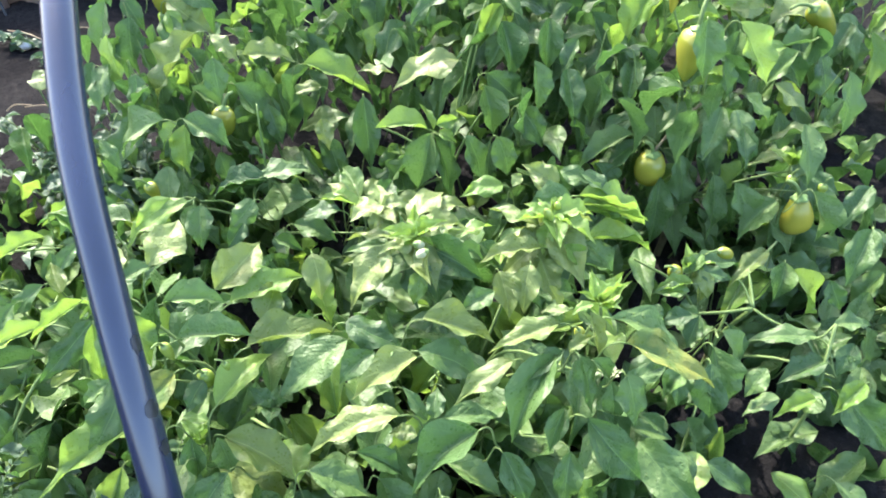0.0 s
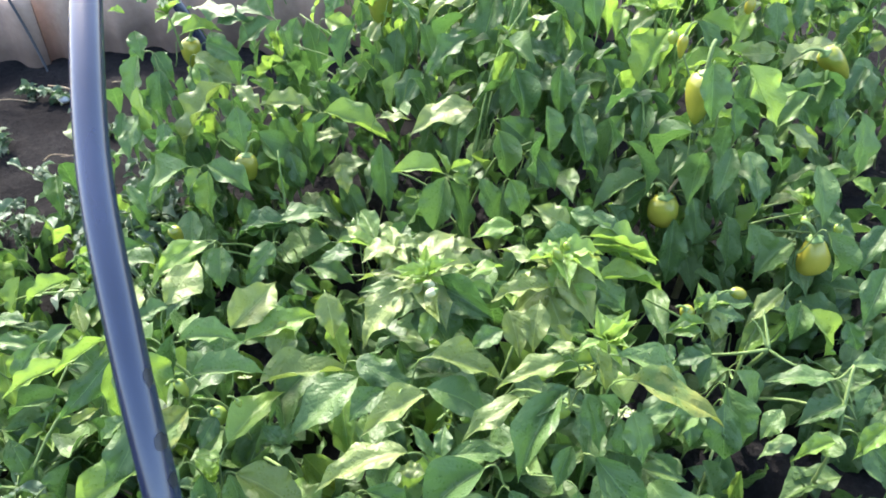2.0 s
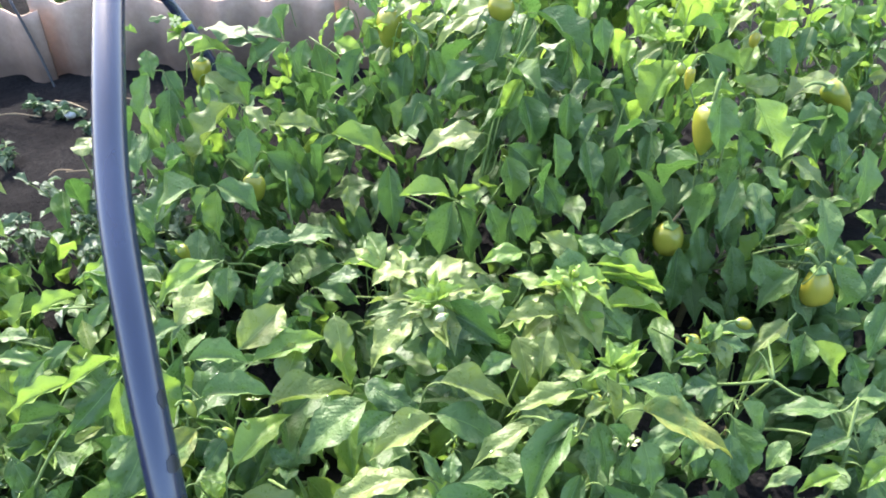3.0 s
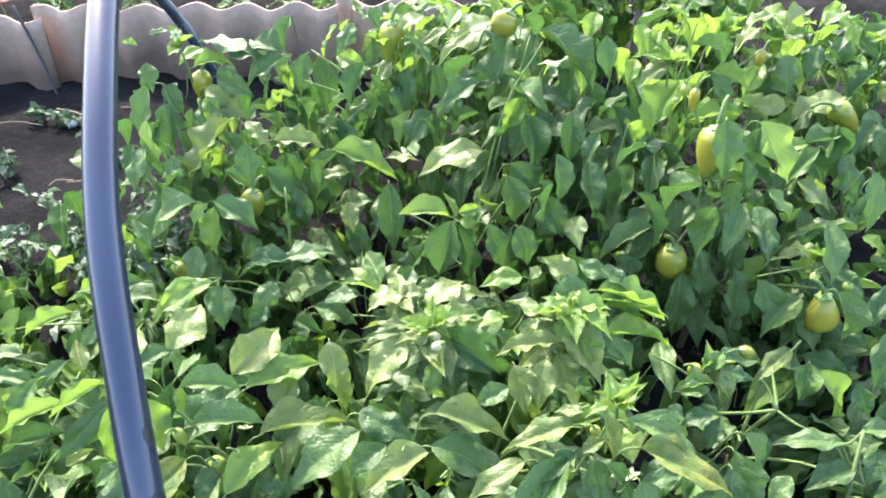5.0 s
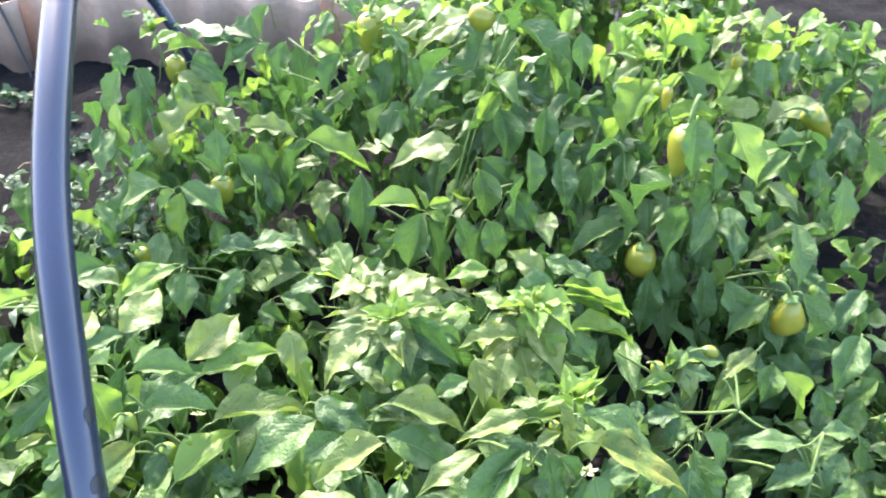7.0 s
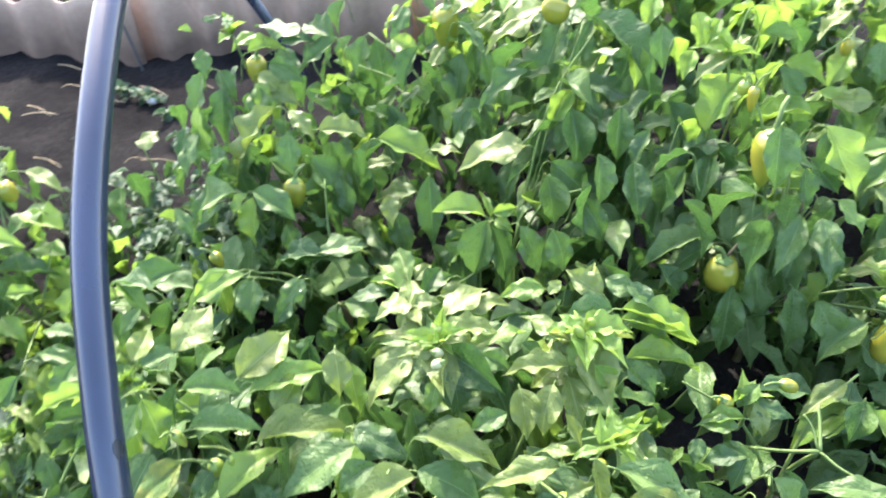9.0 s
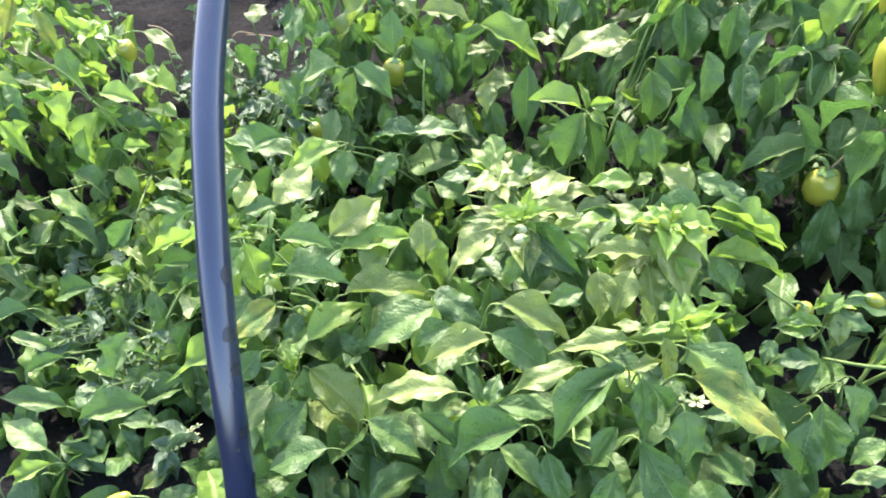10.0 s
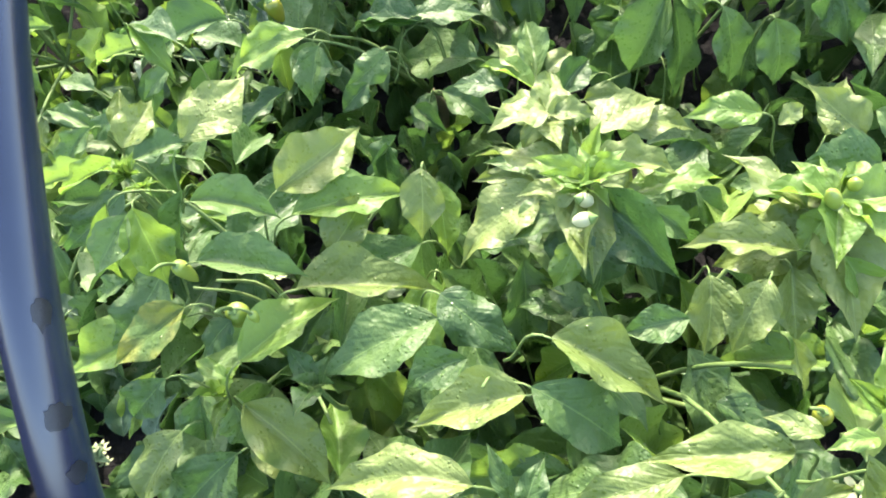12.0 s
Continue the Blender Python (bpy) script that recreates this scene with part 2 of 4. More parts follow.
# ---- edging of corrugated slate ----
def slate_sheet(x0, y0, x1, y1, height, lean, waves, dip):
    """One cut piece of corrugated slate, set on edge in the soil, with its uneven top edge."""
    long = math.hypot(x1 - x0, y1 - y0)
    nu, nv, thick = waves * 14, 8, 0.007
    verts, faces = [], []
    for side in (0, 1):
        for j in range(nv + 1):
            for i in range(nu + 1):
                u = i / nu
                top = height + dip * math.sin(u * waves * 2 * math.pi + 0.6) + 0.010 * noise.noise((u * 9 + x0 * 5, 2.0, 1.0))
                z = -0.08 + (top + 0.08) * j / nv
                off = 0.019 * math.sin(u * waves * 2 * math.pi) + lean * z + (thick if side else 0)
                verts.append((u * long, off, z))
    row, layer = nu + 1, (nu + 1) * (nv + 1)
    for j in range(nv):
        for i in range(nu):
            a = j * row + i
            faces.append((a, a + 1, a + row + 1, a + row))
            faces.append((layer + a, layer + a + row, layer + a + row + 1, layer + a + 1))
    for i in range(nu):
        a, b = nv * row + i, layer + nv * row + i
        faces.append((a, a + 1, b + 1, b))
        a, b = i, layer + i
        faces.append((a, b, b + 1, a + 1))
    for j in range(nv):
        for i in (0, nu):
            a, b = j * row + i, layer + j * row + i
            faces.append((a, a + row, b + row, b) if i == 0 else (a, b, b + row, a + row))
    ob = new("slate_edging", mesh_from("slate_edging", verts, faces, [SLATE]))
    ob.matrix_basis = Matrix.Translation((x0, y0, 0)) @ Matrix.Rotation(math.atan2(y1 - y0, x1 - x0), 4, "Z")
    return tagged(ob, "pinkish-beige corrugated slate piece set upright in the soil as bed edging", "garden edging", "slate pieces along the bed")


slate_sheet(-3.10, 2.06, -2.20, 2.07, 0.205, 0.10, 5, 0.010)
slate_sheet(-2.22, 2.08, -1.33, 2.08, 0.205, 0.10, 5, 0.008)
slate_sheet(-1.36, 2.10, -0.42, 2.16, 0.232, 0.08, 6, 0.008)
slate_sheet(-0.43, 2.18, 0.50, 2.20, 0.235, 0.08, 6, 0.008)


# ---- hoop of black plastic pipe over the bed ----
def pipe_hoop(points, radius, label):
    verts, faces = [], []
    path = smooth_path(points, 7)
    tube_into(verts, faces, path, [radius] * len(path), 20)
    hoop = thing("pipe_hoop", label, "pipe")
    part("pipe", mesh_from("pipe", verts, faces, [PIPE]), hoop)
    return hoop, path


def scuff(hoop, path, radius, z, facing, length, width, seed):
    """A dark smudge of wear on the pipe, lying on its skin."""
    i = min(range(len(path) // 2), key=lambda k: abs(path[k].z - z))
    c, axis = path[i], (path[i + 1] - path[i - 1]).normalized()
    n = Vector(facing)
    n = (n - axis * n.dot(axis)).normalized()
    t = axis.cross(n)
    verts, faces, sides, rings = [c + n * (radius + 0.0004)], [], 28, 4
    for r in range(1, rings + 1):
        for k in range(sides):
            w = 2 * math.pi * k / sides
            ragged = r / rings * (0.85 + 0.35 * noise.noise((2.2 * math.cos(w), 2.2 * math.sin(w), seed * 3.1)) + 0.16 * noise.noise((7 * math.cos(w), 7 * math.sin(w), seed * 1.7)))
            turn = 0.5 * width * ragged * math.cos(w) / radius
            verts.append(c + axis * (0.5 * length * ragged * math.sin(w)) + (n * math.cos(turn) + t * math.sin(turn)) * (radius + 0.0004))
    for k in range(sides):
        faces.append((0, 1 + k, 1 + (k + 1) % sides))
        for r in range(rings - 1):
            p, q = 1 + r * sides + k, 1 + r * sides + (k + 1) % sides
            faces.append((p, p + sides, q + sides, q))
    part("scuff", mesh_from("scuff", verts, faces, [SCUFF]), hoop, None, "dark worn smudge")


hoop, hoop_path = pipe_hoop([(-0.262, 0.236, -0.12), (-0.262, 0.240, 0.0), (-0.250, 0.248, 0.2), (-0.247, 0.277, 0.3), (-0.263, 0.333, 0.4), (-0.295, 0.42, 0.5), (-0.339, 0.542, 0.6), (-0.379, 0.702, 0.7),
           (-0.447, 0.95, 0.80), (-0.58, 1.25, 0.86), (-0.74, 1.55, 0.80), (-0.86, 1.80, 0.62), (-0.905, 1.95, 0.40), (-0.858, 1.99, 0.27), (-0.815, 1.995, 0.18), (-0.745, 1.995, 0.0), (-0.72, 1.995, -0.1)],
          0.0165, "black plastic water pipe bent into a hoop over the pepper bed")
for i, (z, facing, length, width) in enumerate([(0.467, (0.9, -0.05, 0.40), 0.020, 0.013), (0.432, (0.74, 0.0, 0.66), 0.020, 0.018), (0.402, (0.71, 0.22, 0.66), 0.016, 0.013), (0.340, (0.69, 0.19, 0.70), 0.015, 0.013),
                                                (0.330, (0.46, -0.14, 0.88), 0.006, 0.006), (0.290, (0.76, 0.37, 0.54), 0.022, 0.012), (0.58, (0.97, 0.21, -0.15), 0.015, 0.006)]):
    scuff(hoop, hoop_path, 0.0165, z, facing, length, width, i)


# ---- leaves ----
def leaf_mesh(name, mat, rng, flat=1.0):
    """A pepper leaf one metre long and one wide, base at the origin, tip along +x: ovate with a drawn-out tip, folded along the rib, arched, quilted and wavy."""
    nu, nv = 22, 10
    fold, arch, ripple = rng.uniform(0.30, 1.0) * flat, rng.uniform(0.12, 0.42), rng.uniform(0.045, 0.11)
    nod, curl = rng.uniform(0.02, 0.22), rng.uniform(0.15, 0.75)
    twist, phase, freq, bend = rng.uniform(-0.5, 0.5), rng.uniform(0, 6.28), rng.uniform(1.6, 3.4), rng.uniform(-0.10, 0.10)
    blunt, sharp, uneven = rng.uniform(0.62, 0.90), rng.uniform(1.10, 1.45), rng.uniform(-0.12, 0.12)
    peak = blunt / (blunt + sharp)
    most = peak ** blunt * (1 - peak) ** sharp
    verts, uvs, faces = [], [], []
    for i in range(nu + 1):
        u = (i / nu) ** 1.25
        half = 0.5 * max(u, 1e-6) ** blunt * (1 - u) ** sharp / most
        half *= 1.06 - 0.40 * max(0.0, (u - 0.55) / 0.45) ** 1.3
        half = max(half, 0.014 if u < 0.5 else 0.0)
        for j in range(nv + 1):
            v = (j / nv - 0.5) * 2
            side = 5.0 if v > 0 else 0.0
            edge = 0.17 * noise.noise((u * 4.5, phase * 3 + side, 0.5)) + 0.10 * noise.noise((u * 15, phase * 3 + side, 2.5))
            y = v * half * (1 + edge * v * v) * (1 + uneven * (1 if v > 0 else -1))
            z = fold * (math.sqrt(v * v + 0.01) - 0.1) * half + arch * (u - u * u) - nod * u ** 3 - curl * (half * v) ** 2
            z += ripple * v * v * math.sin(u * freq * 6.28 + phase + (1.3 if v > 0 else 0.0)) * math.sin(math.pi * u)
            quilt = abs(math.sin((u - 0.75 * abs(v) * half) * 17.0 + phase)) - 0.6
            z += (0.008 * quilt * abs(v) * (1.3 - abs(v)) + 0.045 * noise.noise((u * 3.2, y * 4.5, phase * 5)) + 0.016 * noise.noise((u * 9, y * 10, phase * 5))) * min(1.0, half * 5)
            a = twist * u * u
            y, z = y * math.cos(a), y * math.sin(a) + z
            verts.append((u, y + bend * math.sin(math.pi * u), z))
            uvs.append((u, j / nv))
    w = nv + 1
    for i in range(nu):
        for j in range(nv):
            a = i * w + j
            faces.append((a, a + w, a + w + 1, a + 1))
    return mesh_from(name, verts, faces, [mat], uvs)


rng = random.Random(11)
LEAVES = {tone: [leaf_mesh("leaf", mat, rng, 0.8 if tone == "pale" else 1.0) for _ in range(n)] for tone, mat, n in (("green", LEAF_GREEN, 14), ("lime", LEAF_LIME, 8), ("pale", LEAF_SUNLIT, 9), ("yellow", LEAF_YELLOW, 3), ("weed", LEAF_WEED, 4))}


def leaf_pose(x, y, z, az, el, roll, length, width, thick=None):
    turn = Matrix.Rotation(radians(az), 4, "Z") @ Matrix.Rotation(radians(-el), 4, "Y") @ Matrix.Rotation(radians(roll), 4, "X")
    return Matrix.Translation((x, y, z)) @ turn @ Matrix.Diagonal((length, width, thick or (length + width) / 2, 1))


class Plant:
    """A pepper plant: a woody stem that forks into branches, petioles and leaves."""

    def __init__(self, x, y, nodes, seed, label, name="pepper_plant", category="plant", group="pepper plants in the bed"):
        self.rng = random.Random(seed)
        self.root = thing(name, label, category, group, x, y, 0.0)
        self.place = Vector((x, y, 0.0))
        self.nodes = [Vector(n) for n in nodes]
        self.wood, self.limbs = ([], []), [([], []) for _ in nodes]
        top = sum(self.nodes, Vector()) / len(self.nodes)
        fork = Vector((x + 0.25 * (top.x - x), y + 0.25 * (top.y - y), max(0.07, 0.38 * top.z)))
        tube_into(*self.wood, smooth_path([(x, y, -0.03), (x + 0.006, y - 0.004, fork.z * 0.5), fork], 3), [0.0075] * 4 + [0.0065] * 3, 8)
        for n, limb in zip(self.nodes, self.limbs):
            side = Vector((self.rng.uniform(-.02, .02), self.rng.uniform(-.02, .02), 0.35 * (n.z - fork.z)))
            path = smooth_path([fork, fork.lerp(n, 0.5) + side * 0.6, n], 4)
            tube_into(*limb, path, np.linspace(0.0029, 0.0015, len(path)), 6)

    def petiole(self, base, direction, length):
        """The stalk of a leaf, from its blade down towards the nearest branch."""
        n, r = min(self.nodes, key=lambda q: (q - base).length), 0.0006 + 0.0055 * length
        d = Vector(direction)
        level = Vector((d.x, d.y, 0.0))
        level = level.normalized() if level.length > 0.05 else Vector((1, 0, 0))
        gap = (base - n).length
        if gap > 0.06 or (base - n).dot(level) < 0.3 * gap or n.z > base.z:
            n = base - level * (0.012 + 0.24 * length) - Vector((0, 0, 0.030 + 0.42 * length))
            gap = (base - n).length
        out, way = n + Vector((0, 0, 0.25 * gap)) + level * 0.22 * gap, base - (d * 0.6 + level * 0.4) * 0.38 * gap
        path = [n * (1 - t) ** 3 + out * 3 * t * (1 - t) ** 2 + way * 3 * t * t * (1 - t) + (base + d * 0.004) * t ** 3 for t in (i / 8 for i in range(9))]
        verts, faces = [], []
        tube_into(verts, faces, path, np.linspace(r * 1.3, r * 0.75, len(path)), 6)
        part("petiole", mesh_from("petiole", [v - self.place for v in verts], faces, [STEM]), self.root)

    def leaf(self, x, y, z, az, el, roll, length, width, tone="green", stalk=True):
        me = self.rng.choice(LEAVES[tone])
        m = leaf_pose(x, y, z, az, el, roll, length * 1.04, width * 0.84 * self.rng.choice((1, -1)), (length + width) * 0.5)
        part("leaf", me, self.root, Matrix.Translation(-self.place) @ m)
        d = (math.cos(radians(az)) * math.cos(radians(el)), math.sin(radians(az)) * math.cos(radians(el)), math.sin(radians(el)))
        if stalk and length > 0.055:
            self.petiole(Vector((x, y, z)), d, length)

    def grow(self, tone, rows):
        for row in rows:
            self.leaf(*row, tone=tone)

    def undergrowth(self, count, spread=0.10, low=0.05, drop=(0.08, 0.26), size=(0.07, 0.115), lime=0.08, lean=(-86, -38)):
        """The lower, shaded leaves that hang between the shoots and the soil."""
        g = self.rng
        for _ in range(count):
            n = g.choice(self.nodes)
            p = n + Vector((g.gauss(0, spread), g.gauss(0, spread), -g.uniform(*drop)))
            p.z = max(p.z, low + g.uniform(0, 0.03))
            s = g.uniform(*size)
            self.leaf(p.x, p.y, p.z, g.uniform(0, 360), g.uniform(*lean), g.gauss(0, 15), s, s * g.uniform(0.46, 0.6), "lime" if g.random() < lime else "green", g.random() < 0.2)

    def twig(self, points, thick, mat=None):
        """A bare shoot seen between the leaves."""
        path = smooth_path(points, 4)
        verts, faces = [], []
        tube_into(verts, faces, path, np.linspace(thick, thick * 0.7, len(path)), 7)
        part("branch", mesh_from("branch", [v - self.place for v in verts], faces, [mat or STEM]), self.root)

    def finish(self):
        part("stem", mesh_from("stem", [v - self.place for v in self.wood[0]], self.wood[1], [WOODY]), self.root)
        for verts, faces in self.limbs:
            part("branch", mesh_from("branch", [v - self.place for v in verts], faces, [STEM]), self.root)


# ---- the pepper plants ----
front = Plant(0.02, 0.62, [(-.062, .733, .229), (-.042, .631, .321), (.133, .764, .282), (.142, .471, .331), (.160, .577, .312), (.227, .530, .245), (.197, .493, .197), (.085, .411, .294), (-.016, .483, .291)], 3, "bushy pepper plant with sunlit glossy leaves and white buds")
front.grow("green", [(-.065, .717, .288, -175, -5, -14, .073, .025), (.231, .479, .204, -7, -19, 13, .059, .031), (.215, .501, .260, 23, 6, 10, .067, .027),
    (.191, .471, .305, -80, -57, 15, .055, .029), (.125, .410, .348, -116, -40, -8, .047, .025), (.237, .473, .238, -24, -33, 13, .042, .022),
    (.133, .385, .305, -97, -55, 5, .064, .034), (.062, .381, .311, -51, -49, 18, .066, .035), (.152, .413, .325, -32, -39, 26, .096, .050),
    (-.114, .531, .308, -141, -15, 0, .100, .061), (-.115, .543, .325, -11, -25, 4, .076, .047), (-.142, .378, .277, -7, -30, 4, .074, .046)])
front.grow("green", [(.035, .384, .347, -144, -21, 0, .090, .052), (-.017, .418, .312, 138, 44, 0, .044, .017), (-.009, .414, .322, 85, 21, 0, .034, .023),
    (-.000, .414, .324, 14, -14, 0, .064, .031), (-.134, .874, .235, 115, 10, 0, .078, .038), (-.163, .851, .234, 178, -10, -8, .063, .040),
    (-.096, .835, .257, 73, 10, 16, .054, .037), (-.016, .623, .352, -66, -58, 0, .065, .044), (.018, .650, .349, -8, -30, 28, .040, .027),
    (.172, .739, .356, -149, 0, -8, .077, .047), (.190, .691, .315, -21, -40, 16, .060, .036), (.162, .782, .366, -18, -10, 32, .047, .032)])
front.grow("green", [(.189, .764, .375, -35, -24, 4, .052, .032), (-.027, .486, .345, -6, -28, 24, .079, .051), (.114, .443, .394, -124, -35, 0, .098, .046),
    (.138, .439, .396, -65, -60, 0, .070, .031), (.148, .430, .404, -18, -51, 16, .037, .023), (.181, .417, .395, -66, -61, 8, .060, .038),
    (.121, .446, .395, -146, -15, 0, .053, .025), (.171, .469, .421, -12, -24, 0, .089, .040), (.060, .560, .360, -155, -15, -20, .045, .028),
    (-.078, .500, .324, -145, -24, -24, .053, .036)])
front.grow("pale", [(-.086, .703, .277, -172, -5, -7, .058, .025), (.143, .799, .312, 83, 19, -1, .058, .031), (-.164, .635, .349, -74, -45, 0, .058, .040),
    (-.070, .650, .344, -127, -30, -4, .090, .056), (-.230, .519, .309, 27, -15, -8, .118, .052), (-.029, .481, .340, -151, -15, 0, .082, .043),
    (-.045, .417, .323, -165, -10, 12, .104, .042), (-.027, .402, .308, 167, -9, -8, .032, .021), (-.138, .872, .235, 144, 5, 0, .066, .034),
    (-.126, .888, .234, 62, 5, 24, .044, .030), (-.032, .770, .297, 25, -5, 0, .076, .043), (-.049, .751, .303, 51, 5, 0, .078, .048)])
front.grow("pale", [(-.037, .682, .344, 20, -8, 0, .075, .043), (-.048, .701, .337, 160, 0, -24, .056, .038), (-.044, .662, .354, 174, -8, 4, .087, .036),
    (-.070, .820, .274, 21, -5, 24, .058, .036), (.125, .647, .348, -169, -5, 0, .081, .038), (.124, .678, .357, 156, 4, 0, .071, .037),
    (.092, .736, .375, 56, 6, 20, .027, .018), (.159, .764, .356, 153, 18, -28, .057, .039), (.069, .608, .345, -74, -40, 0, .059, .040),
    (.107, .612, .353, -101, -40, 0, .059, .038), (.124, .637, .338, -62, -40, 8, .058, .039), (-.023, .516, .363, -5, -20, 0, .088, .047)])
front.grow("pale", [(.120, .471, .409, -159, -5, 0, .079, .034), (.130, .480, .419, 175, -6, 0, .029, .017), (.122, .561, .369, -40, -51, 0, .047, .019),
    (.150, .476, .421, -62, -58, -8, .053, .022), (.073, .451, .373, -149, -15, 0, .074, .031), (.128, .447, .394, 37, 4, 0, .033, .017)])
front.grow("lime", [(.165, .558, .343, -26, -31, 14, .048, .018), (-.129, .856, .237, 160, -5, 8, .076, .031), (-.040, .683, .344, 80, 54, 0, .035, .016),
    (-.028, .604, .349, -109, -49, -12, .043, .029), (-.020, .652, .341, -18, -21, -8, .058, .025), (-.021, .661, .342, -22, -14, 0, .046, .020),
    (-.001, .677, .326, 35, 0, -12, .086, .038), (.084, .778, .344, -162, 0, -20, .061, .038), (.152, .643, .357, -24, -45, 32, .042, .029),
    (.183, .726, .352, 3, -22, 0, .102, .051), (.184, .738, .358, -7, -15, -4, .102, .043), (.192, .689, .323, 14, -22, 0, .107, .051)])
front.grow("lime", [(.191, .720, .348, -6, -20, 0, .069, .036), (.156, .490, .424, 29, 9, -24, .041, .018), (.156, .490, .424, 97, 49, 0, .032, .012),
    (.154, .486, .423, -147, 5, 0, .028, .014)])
front.grow("yellow", [(.182, .441, .416, -9, -24, 0, .110, .057)])
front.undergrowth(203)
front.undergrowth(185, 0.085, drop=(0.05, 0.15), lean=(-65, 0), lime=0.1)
frontleft = Plant(-0.27, 0.58, [(-.378, .570, .316), (-.210, .647, .278), (-.291, .434, .162), (-.334, .453, .088), (-.357, .520, .240), (-.309, .514, .289), (-.185, .449, .224)], 14, "pepper plant with pale sunlit leaves and small fruit")
frontleft.grow("green", [(-.313, .452, .216, 75, 5, 11, .071, .035), (-.299, .449, .202, -179, 5, -5, .048, .017), (-.387, .407, .084, -116, -28, -12, .112, .059),
    (-.337, .443, .165, -70, -44, -17, .058, .028), (-.301, .439, .165, -64, -43, -14, .075, .031), (-.339, .417, .084, -99, -36, -21, .082, .043),
    (-.429, .562, .305, -145, -36, -38, .102, .039), (-.391, .493, .280, -153, -32, -18, .046, .024), (-.330, .441, .130, -94, -43, -21, .104, .055),
    (-.094, .408, .264, -11, -33, 9, .062, .033), (-.236, .408, .162, -5, -31, 8, .066, .035), (-.322, .541, .361, 17, -16, 0, .069, .038)])
frontleft.grow("green", [(-.298, .501, .345, 21, -15, 0, .084, .041), (-.329, .547, .366, -97, -60, 0, .057, .025), (-.358, .511, .367, -108, -30, -28, .054, .036),
    (-.371, .552, .382, 43, -1, 8, .047, .029), (-.305, .424, .285, -135, -40, -36, .060, .038), (-.282, .425, .267, -86, -61, -4, .051, .031),
    (-.255, .429, .260, -61, -61, 0, .048, .030), (-.242, .398, .238, -124, -30, -24, .082, .055), (-.189, .350, .237, -156, -20, 0, .085, .051),
    (-.276, .483, .293, -121, -36, -24, .043, .029)])
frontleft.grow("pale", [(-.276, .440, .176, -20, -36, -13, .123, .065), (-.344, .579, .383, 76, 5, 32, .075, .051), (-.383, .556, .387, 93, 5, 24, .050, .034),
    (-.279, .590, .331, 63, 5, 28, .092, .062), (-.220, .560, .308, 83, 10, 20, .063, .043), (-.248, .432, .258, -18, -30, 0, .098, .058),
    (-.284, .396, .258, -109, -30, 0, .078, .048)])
frontleft.grow("lime", [(-.376, .507, .196, -140, -15, -13, .156, .064), (-.411, .459, .139, -102, -36, -27, .079, .042), (-.440, .584, .319, -157, -27, -20, .084, .029),
    (-.404, .527, .341, -83, -61, -18, .075, .026), (-.251, .403, .088, -159, -8, -10, .104, .055), (-.259, .575, .324, 39, -5, 0, .101, .048),
    (-.357, .518, .368, -50, -55, 0, .069, .043), (-.258, .457, .281, 60, 0, 0, .093, .051), (-.266, .443, .273, 169, 0, 0, .035, .017)])
frontleft.grow("yellow", [(-.297, .469, .328, -131, -20, -16, .076, .046)])
frontleft.undergrowth(99)
frontleft.undergrowth(95, 0.085, drop=(0.05, 0.15), lean=(-65, 0), lime=0.1)
right = Plant(0.42, 0.7, [(.493, .761, .251), (.530, .567, .181), (.360, .586, .242), (.266, .700, .275), (.302, .466, .127)], 21, "sparse pepper plant with drooping leaves and tiny yellow fruit")
right.grow("green", [(.515, .540, .193, -34, -36, 36, .116, .061), (.331, .455, .157, -20, -26, 14, .079, .041), (.282, .617, .274, -106, -41, 0, .034, .023),
    (.333, .604, .267, 147, -14, -28, .037, .025), (.335, .664, .285, 56, 19, 0, .036, .022), (.382, .612, .239, -44, -60, 0, .071, .039),
    (.333, .543, .279, -66, -55, 20, .082, .056), (.283, .518, .278, -92, -45, 0, .050, .034), (.507, .607, .217, 176, -5, 4, .089, .038),
    (.513, .580, .201, -163, -18, 0, .069, .039), (.362, .587, .257, -23, -60, 16, .082, .051), (.528, .667, .267, -51, -50, 44, .046, .029)])
right.grow("green", [(.572, .696, .334, -124, -46, 0, .082, .046), (.344, .672, .283, -12, -11, 12, .049, .031), (.327, .664, .281, 52, 20, 0, .039, .023),
    (.325, .634, .281, 175, -6, -4, .046, .028), (.324, .604, .267, -170, -16, -24, .041, .028), (.334, .604, .267, -121, -46, 0, .046, .028),
    (.322, .516, .281, -82, -58, 12, .072, .049), (.527, .616, .232, 4, 0, 0, .053, .030), (.419, .509, .222, -159, -19, 0, .052, .027),
    (.493, .721, .247, -113, -50, 0, .059, .040), (.490, .511, .191, 115, -19, -36, .051, .035), (.403, .531, .251, -140, -36, 0, .044, .030)])
right.grow("green", [(.290, .510, .275, -139, -34, 0, .043, .029), (.553, .597, .217, -128, -39, 0, .050, .034)])
right.grow("pale", [(.345, .667, .288, -62, -50, 16, .041, .025), (.482, .756, .237, -143, -15, 4, .084, .035), (.352, .693, .277, -75, -58, 0, .062, .031)])
right.grow("lime", [(.230, .810, .296, -18, -32, 21, .066, .032), (.333, .649, .280, -169, -6, 0, .058, .024), (.499, .710, .243, -9, -56, 24, .104, .059),
    (.476, .518, .204, -163, -11, 0, .059, .024), (.550, .542, .203, -147, -25, 0, .060, .031)])
right.undergrowth(40, lime=0.0)
right.undergrowth(12, 0.085, drop=(0.05, 0.15), lean=(-65, 0), lime=0.1)
